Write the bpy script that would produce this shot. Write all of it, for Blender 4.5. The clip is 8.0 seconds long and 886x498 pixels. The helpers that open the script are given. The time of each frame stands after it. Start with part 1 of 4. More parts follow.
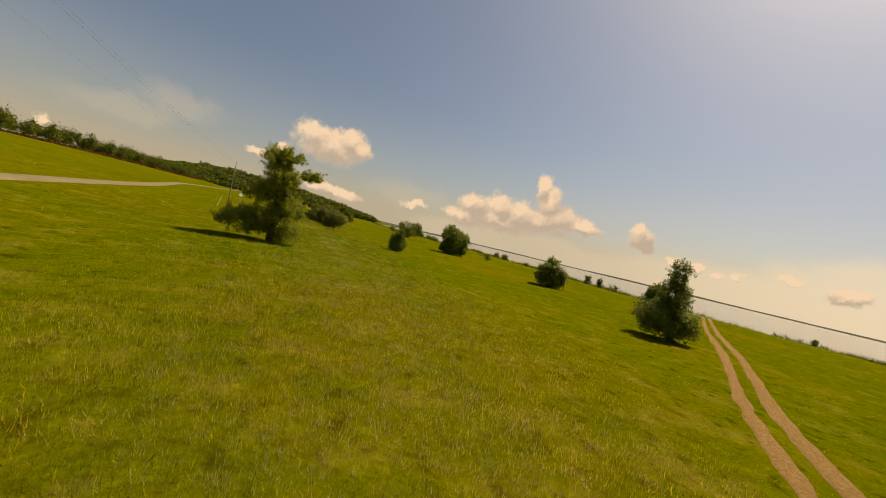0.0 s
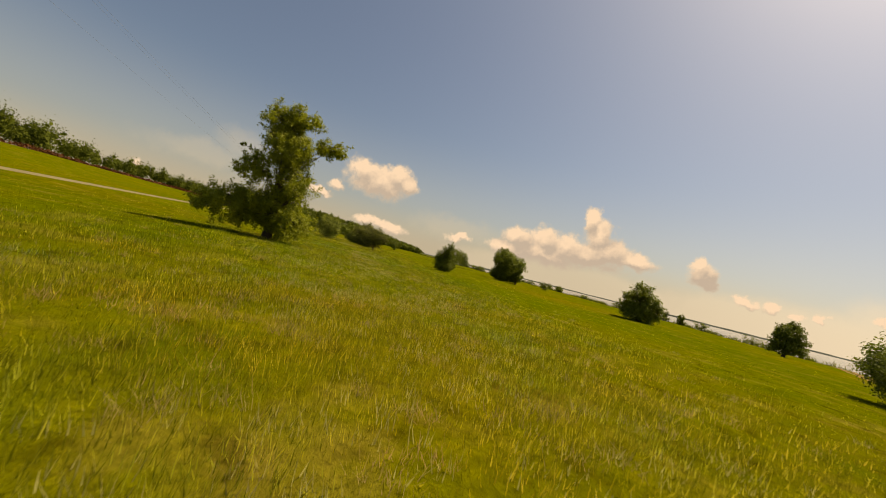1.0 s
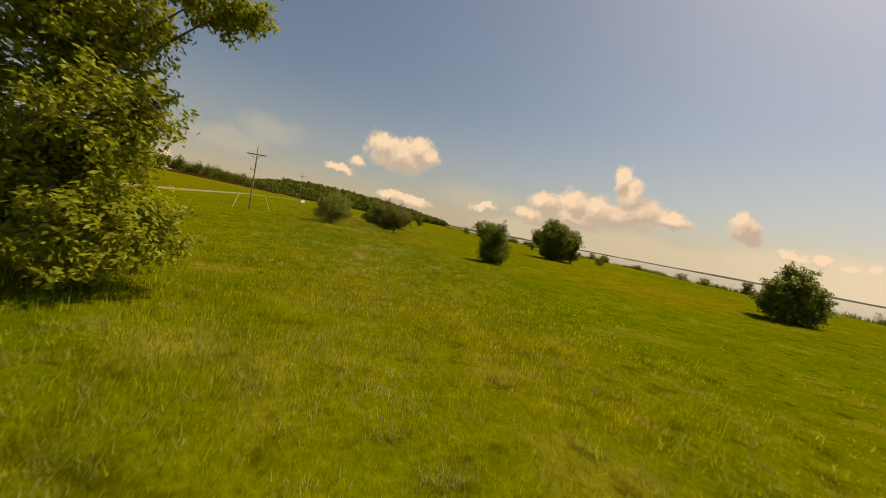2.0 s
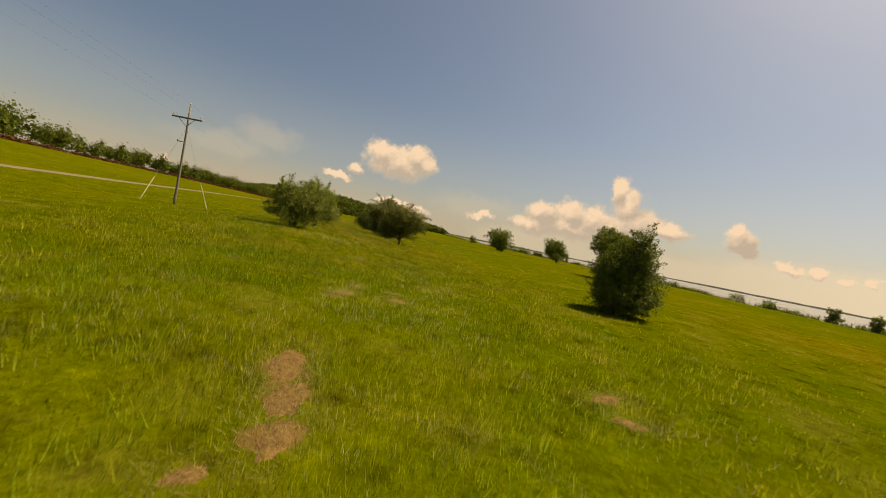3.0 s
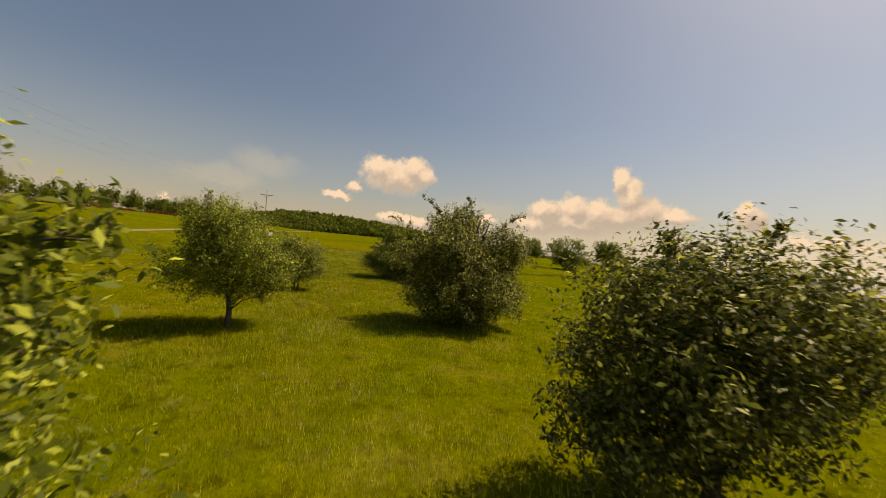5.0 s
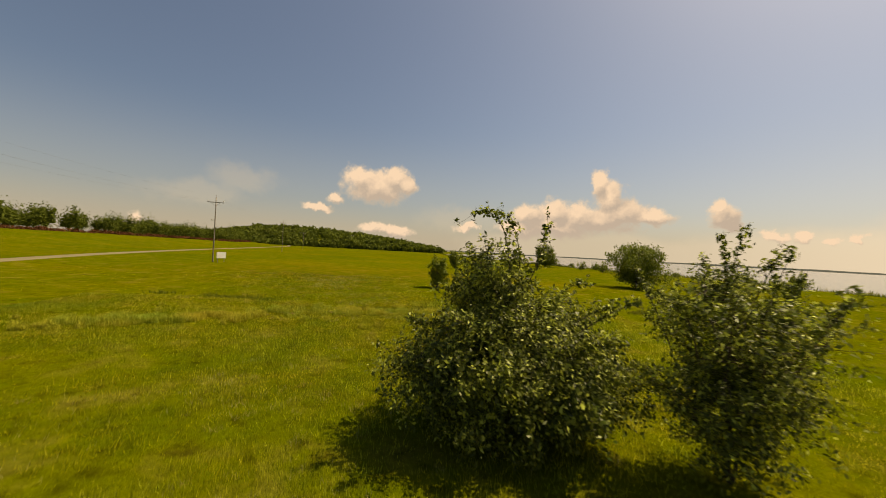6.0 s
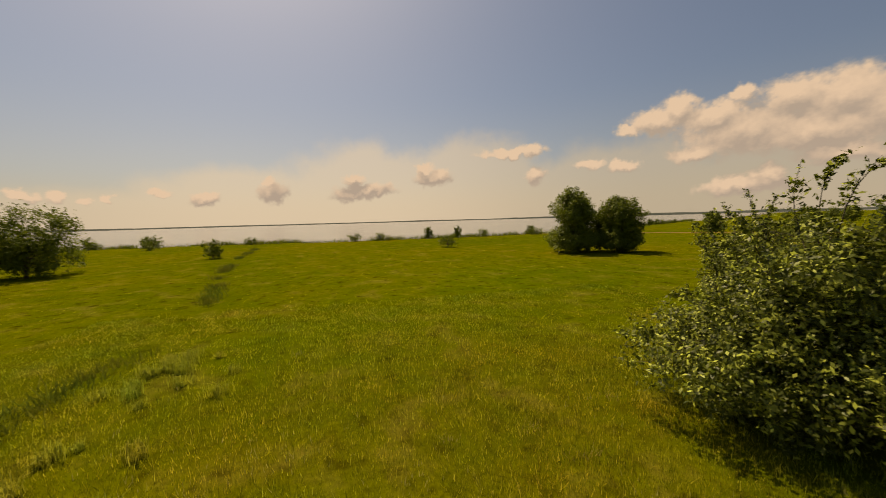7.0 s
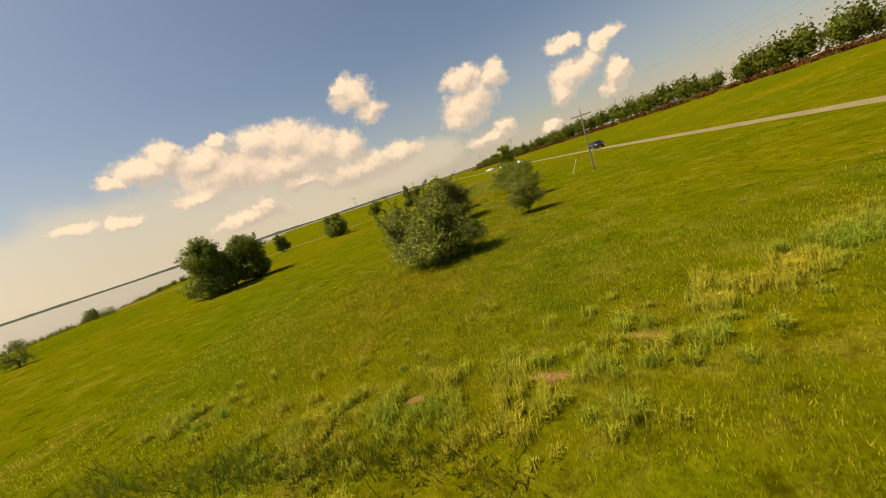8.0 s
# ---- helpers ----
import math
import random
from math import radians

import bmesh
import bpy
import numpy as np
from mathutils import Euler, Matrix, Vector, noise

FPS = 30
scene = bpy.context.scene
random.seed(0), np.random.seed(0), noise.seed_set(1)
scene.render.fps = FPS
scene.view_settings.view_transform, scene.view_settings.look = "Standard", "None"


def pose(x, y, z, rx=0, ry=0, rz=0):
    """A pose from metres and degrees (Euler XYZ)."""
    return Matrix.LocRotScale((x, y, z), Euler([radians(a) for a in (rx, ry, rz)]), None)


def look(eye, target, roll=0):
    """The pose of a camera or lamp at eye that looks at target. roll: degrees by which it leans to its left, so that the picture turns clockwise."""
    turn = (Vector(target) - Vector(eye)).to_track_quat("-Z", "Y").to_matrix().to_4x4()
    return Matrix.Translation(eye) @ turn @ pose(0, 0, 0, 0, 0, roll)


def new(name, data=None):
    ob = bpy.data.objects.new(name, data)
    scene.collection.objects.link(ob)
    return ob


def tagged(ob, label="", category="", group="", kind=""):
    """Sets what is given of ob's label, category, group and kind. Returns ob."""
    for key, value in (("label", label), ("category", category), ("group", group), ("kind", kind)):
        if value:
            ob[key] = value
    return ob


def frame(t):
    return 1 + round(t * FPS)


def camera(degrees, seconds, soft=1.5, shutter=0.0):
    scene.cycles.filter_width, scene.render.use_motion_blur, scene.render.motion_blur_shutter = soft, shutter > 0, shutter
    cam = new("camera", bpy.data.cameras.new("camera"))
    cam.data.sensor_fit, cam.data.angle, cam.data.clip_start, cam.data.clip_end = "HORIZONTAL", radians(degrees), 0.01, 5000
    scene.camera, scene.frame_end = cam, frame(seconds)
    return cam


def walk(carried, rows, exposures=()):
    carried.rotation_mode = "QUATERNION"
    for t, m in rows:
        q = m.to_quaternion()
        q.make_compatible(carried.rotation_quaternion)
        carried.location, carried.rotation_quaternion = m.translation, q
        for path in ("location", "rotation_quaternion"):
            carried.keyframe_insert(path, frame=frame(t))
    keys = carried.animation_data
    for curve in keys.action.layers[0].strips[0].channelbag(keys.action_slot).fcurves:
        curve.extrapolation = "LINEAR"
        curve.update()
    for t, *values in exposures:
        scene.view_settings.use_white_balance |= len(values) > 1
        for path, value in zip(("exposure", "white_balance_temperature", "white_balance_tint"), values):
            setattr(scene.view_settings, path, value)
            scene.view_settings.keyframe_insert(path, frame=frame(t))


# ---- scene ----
cam = camera(100.7, 8.0, soft=0.95, shutter=0.05)
# seconds, x, y, z, yaw, pitch, roll
PATH = [
    (0, -1.56, 3.63, 3.32, -21.4, -1.97, -13.5),
    (0.5, 0.11, 6.86, 2.14, -15.9, -0.95, -17.4),
    (1, 0.61, 12.02, 1.38, -14.4, 1.51, -14.1),
    (1.5, 1.45, 16.40, 2.05, -10.7, -3.85, -11.6),
    (1.7, 1.70, 19.18, 2.26, -10.3, -3.97, -10.6),
    (3, 1.79, 38.41, 1.65, -10.8, -2.51, -11.4),
    (3.5, 1.84, 44.05, 1.20, -11.0, -0.61, -9.7),
    (4, 0.80, 50.60, 1.54, -10.6, -2.17, -9.3),
    (4.2, 0.74, 53.60, 1.89, -10.2, -2.07, -9.2),
    (5.3, -0.06, 69.40, 3.00, -10.3, -0.89, -4.8),
    (5.5, -0.15, 72.60, 3.07, -10.1, -0.67, -5.1),
    (5.7, -0.70, 77.53, 3.22, -10.6, -0.38, -4.8),
    (5.85, -1.00, 80.97, 3.34, -11.5, -0.11, -4.1),
    (6, -1.35, 84.12, 3.40, -12.7, 0.26, -3.1),
    (6.1, -1.71, 85.88, 3.33, -15.4, 0.81, -0.5),
    (6.2, -2.08, 87.58, 3.27, -19.8, 1.44, 2.7),
    (6.3, -2.34, 89.31, 3.33, -27.0, 2.04, 5.7),
    (6.4, -2.56, 91.02, 3.40, -36.6, 2.50, 8.5),
    (6.5, -2.67, 92.59, 3.46, -47.5, 1.73, 10.4),
    (6.6, -2.56, 93.89, 3.47, -58.7, 0.00, 9.8),
    (6.7, -2.43, 95.14, 3.47, -69.9, -1.87, 8.9),
    (6.8, -2.38, 96.25, 3.50, -81.1, -3.42, 6.6),
    (6.9, -2.46, 97.27, 3.51, -92.3, -4.02, 4.0),
    (7, -2.54, 98.31, 3.51, -103.5, -4.43, 1.6),
    (7.1, -2.37, 99.62, 3.53, -114.7, -4.21, 0.3),
    (7.2, -2.16, 100.97, 3.56, -125.9, -3.98, -0.6),
    (7.3, -2.05, 102.33, 3.51, -137.1, -4.00, 0.4),
    (7.4, -1.97, 103.67, 3.47, -148.2, -4.05, 2.1),
    (7.5, -1.92, 104.96, 3.43, -158.8, -4.10, 4.1),
    (7.6, -2.07, 106.01, 3.50, -166.0, -5.20, 7.4),
    (7.7, -2.22, 107.06, 3.60, -169.0, -6.70, 10.9),
    (7.8, -2.37, 108.11, 3.75, -170.0, -8.30, 14.2),
    (8, -2.66, 110.21, 4.11, -170.5, -10.86, 18.1),
]
walk(cam, [(t, pose(x, y, z, 90 + p, r, w)) for t, x, y, z, w, p, r in PATH],
     [(0.0, 0.24, 9200, 11), (1.0, 0.35, 9200, 11), (3.0, 0.29, 9100, 10), (5.5, 0.33, 9000, 12), (6.2, 0.26, 9000, 11), (6.5, 0.05, 9000, 12), (6.8, 0.0, 9100, 13), (7.0, 0.0, 9000, 13), (7.5, 0.46, 8600, 10), (8.0, 0.53, 8400, 9)])

# ---- sky, sun ----
SUN_AZ, SUN_EL = -74.0, 57.0      # degrees, azimuth counted from +y to the left
sun_dir = Vector((-math.sin(radians(SUN_AZ)) * math.cos(radians(SUN_EL)),
                  math.cos(radians(SUN_AZ)) * math.cos(radians(SUN_EL)), math.sin(radians(SUN_EL))))
world = bpy.data.worlds.new("sky")
scene.world = world
world.use_nodes = True
wn, wl = world.node_tree.nodes, world.node_tree.links
wn.clear()
sky = wn.new("ShaderNodeTexSky")
sky.sky_type, sky.sun_disc = "NISHITA", False
sky.sun_elevation, sky.sun_rotation = radians(SUN_EL), radians(-SUN_AZ)
sky.air_density, sky.dust_density, sky.ozone_density = 1.0, 2.2, 5.0
bg = wn.new("ShaderNodeBackground")
bg.inputs["Strength"].default_value = 0.079
wo = wn.new("ShaderNodeOutputWorld")
veil_tint = wn.new("ShaderNodeMix")      # clear summer air, a touch bluer
veil_tint.data_type, veil_tint.blend_type = "RGBA", "MULTIPLY"
veil_tint.inputs["Factor"].default_value = 1.0
veil_tint.inputs[7].default_value = (0.99, 1.0, 1.03, 1)
wl.new(sky.outputs["Color"], veil_tint.inputs[6])
wl.new(veil_tint.outputs[2], bg.inputs["Color"])
wl.new(bg.outputs[0], wo.inputs["Surface"])

sun = new("sun", bpy.data.lights.new("sun", "SUN"))
sun.data.energy, sun.data.angle, sun.data.color = 5.0, radians(0.6), (1.0, 0.92, 0.74)
sun.matrix_world = look(sun_dir * 100, (0, 0, 0))


# ---- materials ----
def material(name, rough=0.8, spec=0.3):
    m = bpy.data.materials.new(name)
    m.use_nodes = True
    n, l = m.node_tree.nodes, m.node_tree.links
    b = n["Principled BSDF"]
    b.inputs["Roughness"].default_value = rough
    b.inputs["Specular IOR Level"].default_value = spec
    return m, n, l, b


def noise_node(n, l, scale, detail=4.0, rough=0.6, space="Object", stretch=None):
    t = n.new("ShaderNodeTexNoise")
    t.inputs["Scale"].default_value, t.inputs["Detail"].default_value = scale, detail
    t.inputs["Roughness"].default_value = rough
    c = n.new("ShaderNodeTexCoord")
    if stretch:
        mp = n.new("ShaderNodeMapping")
        mp.inputs["Scale"].default_value = stretch
        l.new(c.outputs[space], mp.inputs["Vector"])
        l.new(mp.outputs["Vector"], t.inputs["Vector"])
    else:
        l.new(c.outputs[space], t.inputs["Vector"])
    return t


def ramp_node(n, l, source, stops):
    r = n.new("ShaderNodeValToRGB")
    e = r.color_ramp.elements
    while len(e) < len(stops):
        e.new(0.5)
    for k, (p, c) in zip(e, stops):
        k.position, k.color = p, (*c, 1)
    l.new(source, r.inputs["Fac"])
    return r


def mix_node(n, l, fac, a, b, mode="MIX"):
    m = n.new("ShaderNodeMix")
    m.data_type, m.blend_type = "RGBA", mode
    if isinstance(fac, float):
        m.inputs["Factor"].default_value = fac
    else:
        l.new(fac, m.inputs["Factor"])
    for s, v in ((m.inputs[6], a), (m.inputs[7], b)):
        if isinstance(v, tuple):
            s.default_value = (*v, 1)
        else:
            l.new(v, s)
    return m.outputs[2]


def bumped(n, l, b, source, strength, distance):
    k = n.new("ShaderNodeBump")
    k.inputs["Strength"].default_value, k.inputs["Distance"].default_value = strength, distance
    l.new(source, k.inputs["Height"])
    l.new(k.outputs["Normal"], b.inputs["Normal"])


DRY_SPOTS = [(3, 12, 13), (4, 97, 6), (-8, 132, 18), (9, 132, 17), (1, 63, 6), (3, 95, 4), (-14, 42, 9), (24, 50, 10)]   # x, y, radius
LUSH_SPOTS = [(1, 44, 10), (12, 36, 9), (-5, 60, 8), (8, 99, 5), (18, 92, 10), (-2, 27, 6)]


def spot_mask(n, l, spots, wobble, amount=1.6):
    """How deep a place lies inside any of the soft-edged round areas, 0..1."""
    geo = n.new("ShaderNodeNewGeometry")
    acc = None
    for x, y, r in spots:
        d = n.new("ShaderNodeVectorMath")
        d.operation = "DISTANCE"
        flat = n.new("ShaderNodeVectorMath")
        flat.operation = "MULTIPLY"
        flat.inputs[1].default_value = (1, 1, 0)
        l.new(geo.outputs["Position"], flat.inputs[0])
        l.new(flat.outputs["Vector"], d.inputs[0])
        d.inputs[1].default_value = (x, y, 0)
        k = n.new("ShaderNodeMath")
        k.operation = "DIVIDE"
        l.new(d.outputs["Value"], k.inputs[0])
        k.inputs[1].default_value = r
        if acc is None:
            acc = k.outputs[0]
        else:
            q = n.new("ShaderNodeMath")
            q.operation = "MINIMUM"
            l.new(acc, q.inputs[0])
            l.new(k.outputs[0], q.inputs[1])
            acc = q.outputs[0]
    a = n.new("ShaderNodeMath")
    a.operation = "MULTIPLY_ADD"
    l.new(wobble, a.inputs[0])
    a.inputs[1].default_value = amount
    l.new(acc, a.inputs[2])
    k = n.new("ShaderNodeMapRange")
    k.interpolation_type = "SMOOTHSTEP"
    k.inputs["From Min"].default_value, k.inputs["From Max"].default_value = amount / 2 + 1.2, amount / 2 + 0.2
    l.new(a.outputs[0], k.inputs["Value"])
    return k.outputs["Result"]


def meadow_tint(n, l, c):
    """Lays the dry and the lush stretches of the meadow over a colour."""
    wob = noise_node(n, l, 0.22, 4, 0.6).outputs["Fac"]
    m = n.new("ShaderNodeMath")
    m.operation = "MULTIPLY"
    m.inputs[1].default_value = 0.75
    l.new(spot_mask(n, l, DRY_SPOTS, wob), m.inputs[0])
    c = mix_node(n, l, m.outputs[0], c, mix_node(n, l, 1.0, c, (1.18, 0.98, 1.2), "MULTIPLY"))
    return mix_node(n, l, spot_mask(n, l, LUSH_SPOTS, wob), c, mix_node(n, l, 1.0, c, (0.92, 1.0, 0.9), "MULTIPLY"))


# bare soil: x, y, long and short half axis, turn, seed
PATCHES = [(1.2, 42.3, 0.55, 0.3, 95, 1), (1.35, 41.7, 0.5, 0.32, 80, 2), (1.4, 41.15, 0.42, 0.22, 80, 7), (1.0, 40.7, 0.22, 0.16, 30, 11), (5.1, 42.5, 0.5, 0.16, 20, 3), (5.0, 41.9, 0.35, 0.16, 150, 13),
           (2.5, 46.7, 0.2, 0.15, 10, 4), (1.7, 46.75, 0.3, 0.18, 80, 12), (1.5, 45.9, 0.34, 0.22, 20, 5), (2.55, 45.95, 0.36, 0.26, 0, 6), (1.35, 45.5, 0.2, 0.15, 0, 14), (1.5, 52.5, 0.3, 0.2, 80, 15), (1.7, 52.1, 0.24, 0.16, 40, 16),
           (-2.4, 103.7, 0.75, 0.2, 165, 8), (0.4, 103.6, 0.35, 0.18, 0, 9), (-4.4, 103.0, 0.5, 0.16, 155, 10)]


def meadow_material():
    m, n, l, b = material("meadow_grass", 1.0, 0.0)
    big = noise_node(n, l, 0.045, 5)
    mid = noise_node(n, l, 0.55, 6, 0.65)
    fine = noise_node(n, l, 9.0, 5, 0.75)
    c1 = ramp_node(n, l, big.outputs["Fac"], [(0.3, (0.054, 0.084, 0.003)), (0.5, (0.088, 0.102, 0.003)), (0.7, (0.15, 0.122, 0.005))])
    c2 = ramp_node(n, l, mid.outputs["Fac"], [(0.3, (0.043, 0.072, 0.003)), (0.52, (0.096, 0.107, 0.004)), (0.72, (0.20, 0.165, 0.028))])
    c = mix_node(n, l, 0.5, c1.outputs["Color"], c2.outputs["Color"])
    f = ramp_node(n, l, fine.outputs["Fac"], [(0.25, (0.55, 0.55, 0.5)), (0.55, (1.0, 1.0, 1.0)), (0.8, (1.45, 1.4, 1.3))])
    c = mix_node(n, l, 1.0, c, f.outputs["Color"], "MULTIPLY")
    mottle = noise_node(n, l, 1.9, 4, 0.6)
    spots = ramp_node(n, l, mottle.outputs["Fac"], [(0.30, (0.5, 0.44, 0.5)), (0.45, (0.98, 0.94, 1.0)), (0.60, (1.0, 1.0, 1.0)), (0.74, (1.5, 1.35, 1.7))])
    c = meadow_tint(n, l, mix_node(n, l, 1.0, c, spots.outputs["Color"], "MULTIPLY"))
    crumbs = noise_node(n, l, 2.2, 5, 0.7)
    bare = spot_mask(n, l, [(px, py, 0.3 * (rx + ry)) for px, py, rx, ry, _, _ in PATCHES], crumbs.outputs["Fac"], 4.0)
    soil = mix_node(n, l, fine.outputs["Fac"], (0.09, 0.05, 0.015), (0.25, 0.15, 0.055))
    c = mix_node(n, l, bare, c, soil)
    l.new(c, b.inputs["Base Color"])
    bumped(n, l, b, fine.outputs["Fac"], 0.6, 0.1)
    return m


def leaf_material(name, dark, light, trans=0.35, rough=0.45, field=False, fleck=0.0):
    m, n, l, b = material(name, rough + 0.05, 0.2)
    geo = n.new("ShaderNodeNewGeometry")
    r = ramp_node(n, l, geo.outputs["Random Per Island"], [(0.0, dark), (0.6, tuple((p + q) / 2 for p, q in zip(dark, light))), (1.0, light)])
    patch = noise_node(n, l, 1.3, 3)
    if fleck:  # most leaves dull, a random few coloured pale as painted glints of light
        r = ramp_node(n, l, geo.outputs["Random Per Island"], [(0.0, dark), (0.6, tuple(0.75 * p + 0.25 * q for p, q in zip(dark, light))), (0.8, light), (1.0, tuple(q * fleck for q in light))])
        c = mix_node(n, l, 1.0, r.outputs["Color"], ramp_node(n, l, patch.outputs["Fac"], [(0.3, (0.75, 0.75, 0.75)), (0.7, (1.25, 1.25, 1.25))]).outputs["Color"], "MULTIPLY")
    else:
        c = mix_node(n, l, patch.outputs["Fac"], r.outputs["Color"], tuple(q * 0.9 for q in light))
    if field:
        b.inputs["Specular IOR Level"].default_value = 0.05
        drift = noise_node(n, l, 0.4, 4, 0.6)
        d = ramp_node(n, l, drift.outputs["Fac"], [(0.3, (0.72, 0.95, 1.0)), (0.5, (1.0, 1.0, 1.0)), (0.7, (1.35, 1.1, 1.2))])
        c = meadow_tint(n, l, mix_node(n, l, 1.0, c, d.outputs["Color"], "MULTIPLY"))
    l.new(c, b.inputs["Base Color"])
    t = n.new("ShaderNodeBsdfTranslucent")
    l.new(c, t.inputs["Color"])
    s = n.new("ShaderNodeMixShader")
    s.inputs["Fac"].default_value = trans
    l.new(b.outputs[0], s.inputs[1])
    l.new(t.outputs[0], s.inputs[2])
    l.new(s.outputs[0], n["Material Output"].inputs["Surface"])
    return m


def two_tone(name, a, b_, scale, rough=0.85, spec=0.25, bump=0.3, dist=0.02, stretch=None, metal=0.0):
    m, n, l, b = material(name, rough, spec)
    t = noise_node(n, l, scale, 6, 0.7, stretch=stretch)
    r = ramp_node(n, l, t.outputs["Fac"], [(0.3, a), (0.7, b_)])
    l.new(r.outputs["Color"], b.inputs["Base Color"])
    b.inputs["Metallic"].default_value = metal
    if bump:
        bumped(n, l, b, t.outputs["Fac"], bump, dist)
    return m


MEADOW = meadow_material()
BLADE = leaf_material("grass_blade", (0.075, 0.095, 0.004), (0.40, 0.385, 0.028), 0.5, 0.7, True, 1.4)
STALK = leaf_material("dry_stalk", (0.24, 0.21, 0.05), (0.44, 0.38, 0.14), 0.5, 0.7, True)
WEED = leaf_material("weed_leaf", (0.08, 0.11, 0.003), (0.55, 0.54, 0.05), 0.5, 0.6, True)
WEED_DARK = leaf_material("dark_weed_leaf", (0.05, 0.07, 0.006), (0.16, 0.18, 0.02), 0.45, 0.6, True)
TUSSOCK = leaf_material("tussock_blade", (0.06, 0.085, 0.003), (0.47, 0.47, 0.052), 0.42, 0.6, True)
SEEDING = leaf_material("seeding_grass", (0.10, 0.12, 0.006), (0.56, 0.54, 0.055), 0.5, 0.7, True, 1.2)
PALE = leaf_material("bleached_blade", (0.30, 0.25, 0.06), (0.66, 0.60, 0.24), 0.5, 0.7)
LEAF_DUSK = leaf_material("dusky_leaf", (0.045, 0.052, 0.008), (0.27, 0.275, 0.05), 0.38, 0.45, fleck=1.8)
LEAF_BRIGHT = leaf_material("bright_leaf", (0.10, 0.14, 0.008), (0.31, 0.33, 0.024), 0.5, 0.5)
LEAF_GREY = leaf_material("grey_green_leaf", (0.045, 0.06, 0.006), (0.32, 0.35, 0.055), 0.35, 0.4, fleck=1.8)
LEAF_PALE = leaf_material("pale_green_leaf", (0.075, 0.10, 0.010), (0.32, 0.355, 0.05), 0.42, 0.45, fleck=1.6)
LEAF_MID = leaf_material("mid_green_leaf", (0.065, 0.095, 0.006), (0.20, 0.235, 0.022), 0.35, 0.4)
LEAF_DARK = leaf_material("dark_leaf", (0.04, 0.064, 0.004), (0.17, 0.205, 0.016), 0.4, 0.6)
FAR_LEAF = leaf_material("far_canopy", (0.045, 0.065, 0.005), (0.13, 0.155, 0.018), 0.35, 0.9)
BROWN_SCRUB = leaf_material("brown_scrub", (0.06, 0.022, 0.006), (0.14, 0.05, 0.014), 0.2, 0.8)
BARK = two_tone("bark", (0.045, 0.033, 0.022), (0.13, 0.10, 0.07), 9.0, 0.9, 0.2, 0.8, 0.03, (1, 1, 0.25))
POLE_WOOD = two_tone("weathered_pole_wood", (0.12, 0.10, 0.075), (0.27, 0.23, 0.18), 7.0, 0.85, 0.2, 0.5, 0.01, (1, 1, 0.1))
STEEL = two_tone("dull_steel", (0.16, 0.16, 0.16), (0.28, 0.28, 0.27), 12.0, 0.5, 0.5, 0.1, 0.005, metal=0.7)
GLASS_INSULATOR = two_tone("insulator_ceramic", (0.45, 0.42, 0.38), (0.6, 0.57, 0.52), 14.0, 0.25, 0.5, 0.0)
GRAVEL = two_tone("pale_gravel_road", (0.14, 0.115, 0.055), (0.23, 0.185, 0.10), 0.6, 0.95, 0.15, 0.6, 0.04)
DIRT = two_tone("dry_bare_soil", (0.10, 0.055, 0.016), (0.29, 0.175, 0.065), 16.0, 0.95, 0.1, 0.9, 0.05)
FAR_SHORE = two_tone("far_wooded_shore", (0.045, 0.055, 0.05), (0.085, 0.095, 0.085), 0.02, 0.95, 0.1, 0.0)


def water_material():
    m, n, l, b = material("lake_water", 0.12, 0.5)
    t = noise_node(n, l, 0.35, 5, 0.6, stretch=(1.0, 0.4, 1.0))
    b.inputs["Base Color"].default_value = (0.16, 0.15, 0.13, 1)
    bumped(n, l, b, t.outputs["Fac"], 0.35, 0.25)
    return m


WATER = water_material()


# ---- mesh helpers ----
def part(name, bm, mat, parent=None, label="", smooth=False):
    me = bpy.data.meshes.new(name)
    bm.to_mesh(me)
    bm.free()
    me.materials.append(mat)
    if smooth:
        me.shade_smooth()
    ob = new(name, me)
    if parent:
        ob.parent = parent
    if label:
        tagged(ob, label)
    return ob


def array_mesh(name, verts, faces, mat, parent=None, smooth=False):
    """One mesh object from numpy arrays; faces all have the same number of corners."""
    me = bpy.data.meshes.new(name)
    k = faces.shape[1]
    me.vertices.add(len(verts))
    me.vertices.foreach_set("co", np.ascontiguousarray(verts, dtype=np.float32).ravel())
    me.loops.add(faces.size)
    me.loops.foreach_set("vertex_index", np.ascontiguousarray(faces, dtype=np.int32).ravel())
    me.polygons.add(len(faces))
    me.polygons.foreach_set("loop_start", np.arange(0, faces.size, k, dtype=np.int32))
    me.update(calc_edges=True)
    me.validate()
    me.materials.append(mat)
    if smooth:
        me.shade_smooth()
    ob = new(name, me)
    if parent:
        ob.parent = parent
    return ob


def tube(bm, points, radii, sides=7):
    """A tapered tube along points."""
    rings = []
    pts = [Vector(p) for p in points]
    for i, p in enumerate(pts):
        d = (pts[min(i + 1, len(pts) - 1)] - pts[max(i - 1, 0)]).normalized()
        u = d.orthogonal().normalized()
        v = d.cross(u)
        rings.append([bm.verts.new(p + (u * math.cos(a) + v * math.sin(a)) * radii[i])
                      for a in (2 * math.pi * k / sides for k in range(sides))])
    for a, b in zip(rings, rings[1:]):
        for k in range(sides):
            bm.faces.new((a[k], a[(k + 1) % sides], b[(k + 1) % sides], b[k]))
    bm.faces.new(rings[0][::-1])
    bm.faces.new(rings[-1])


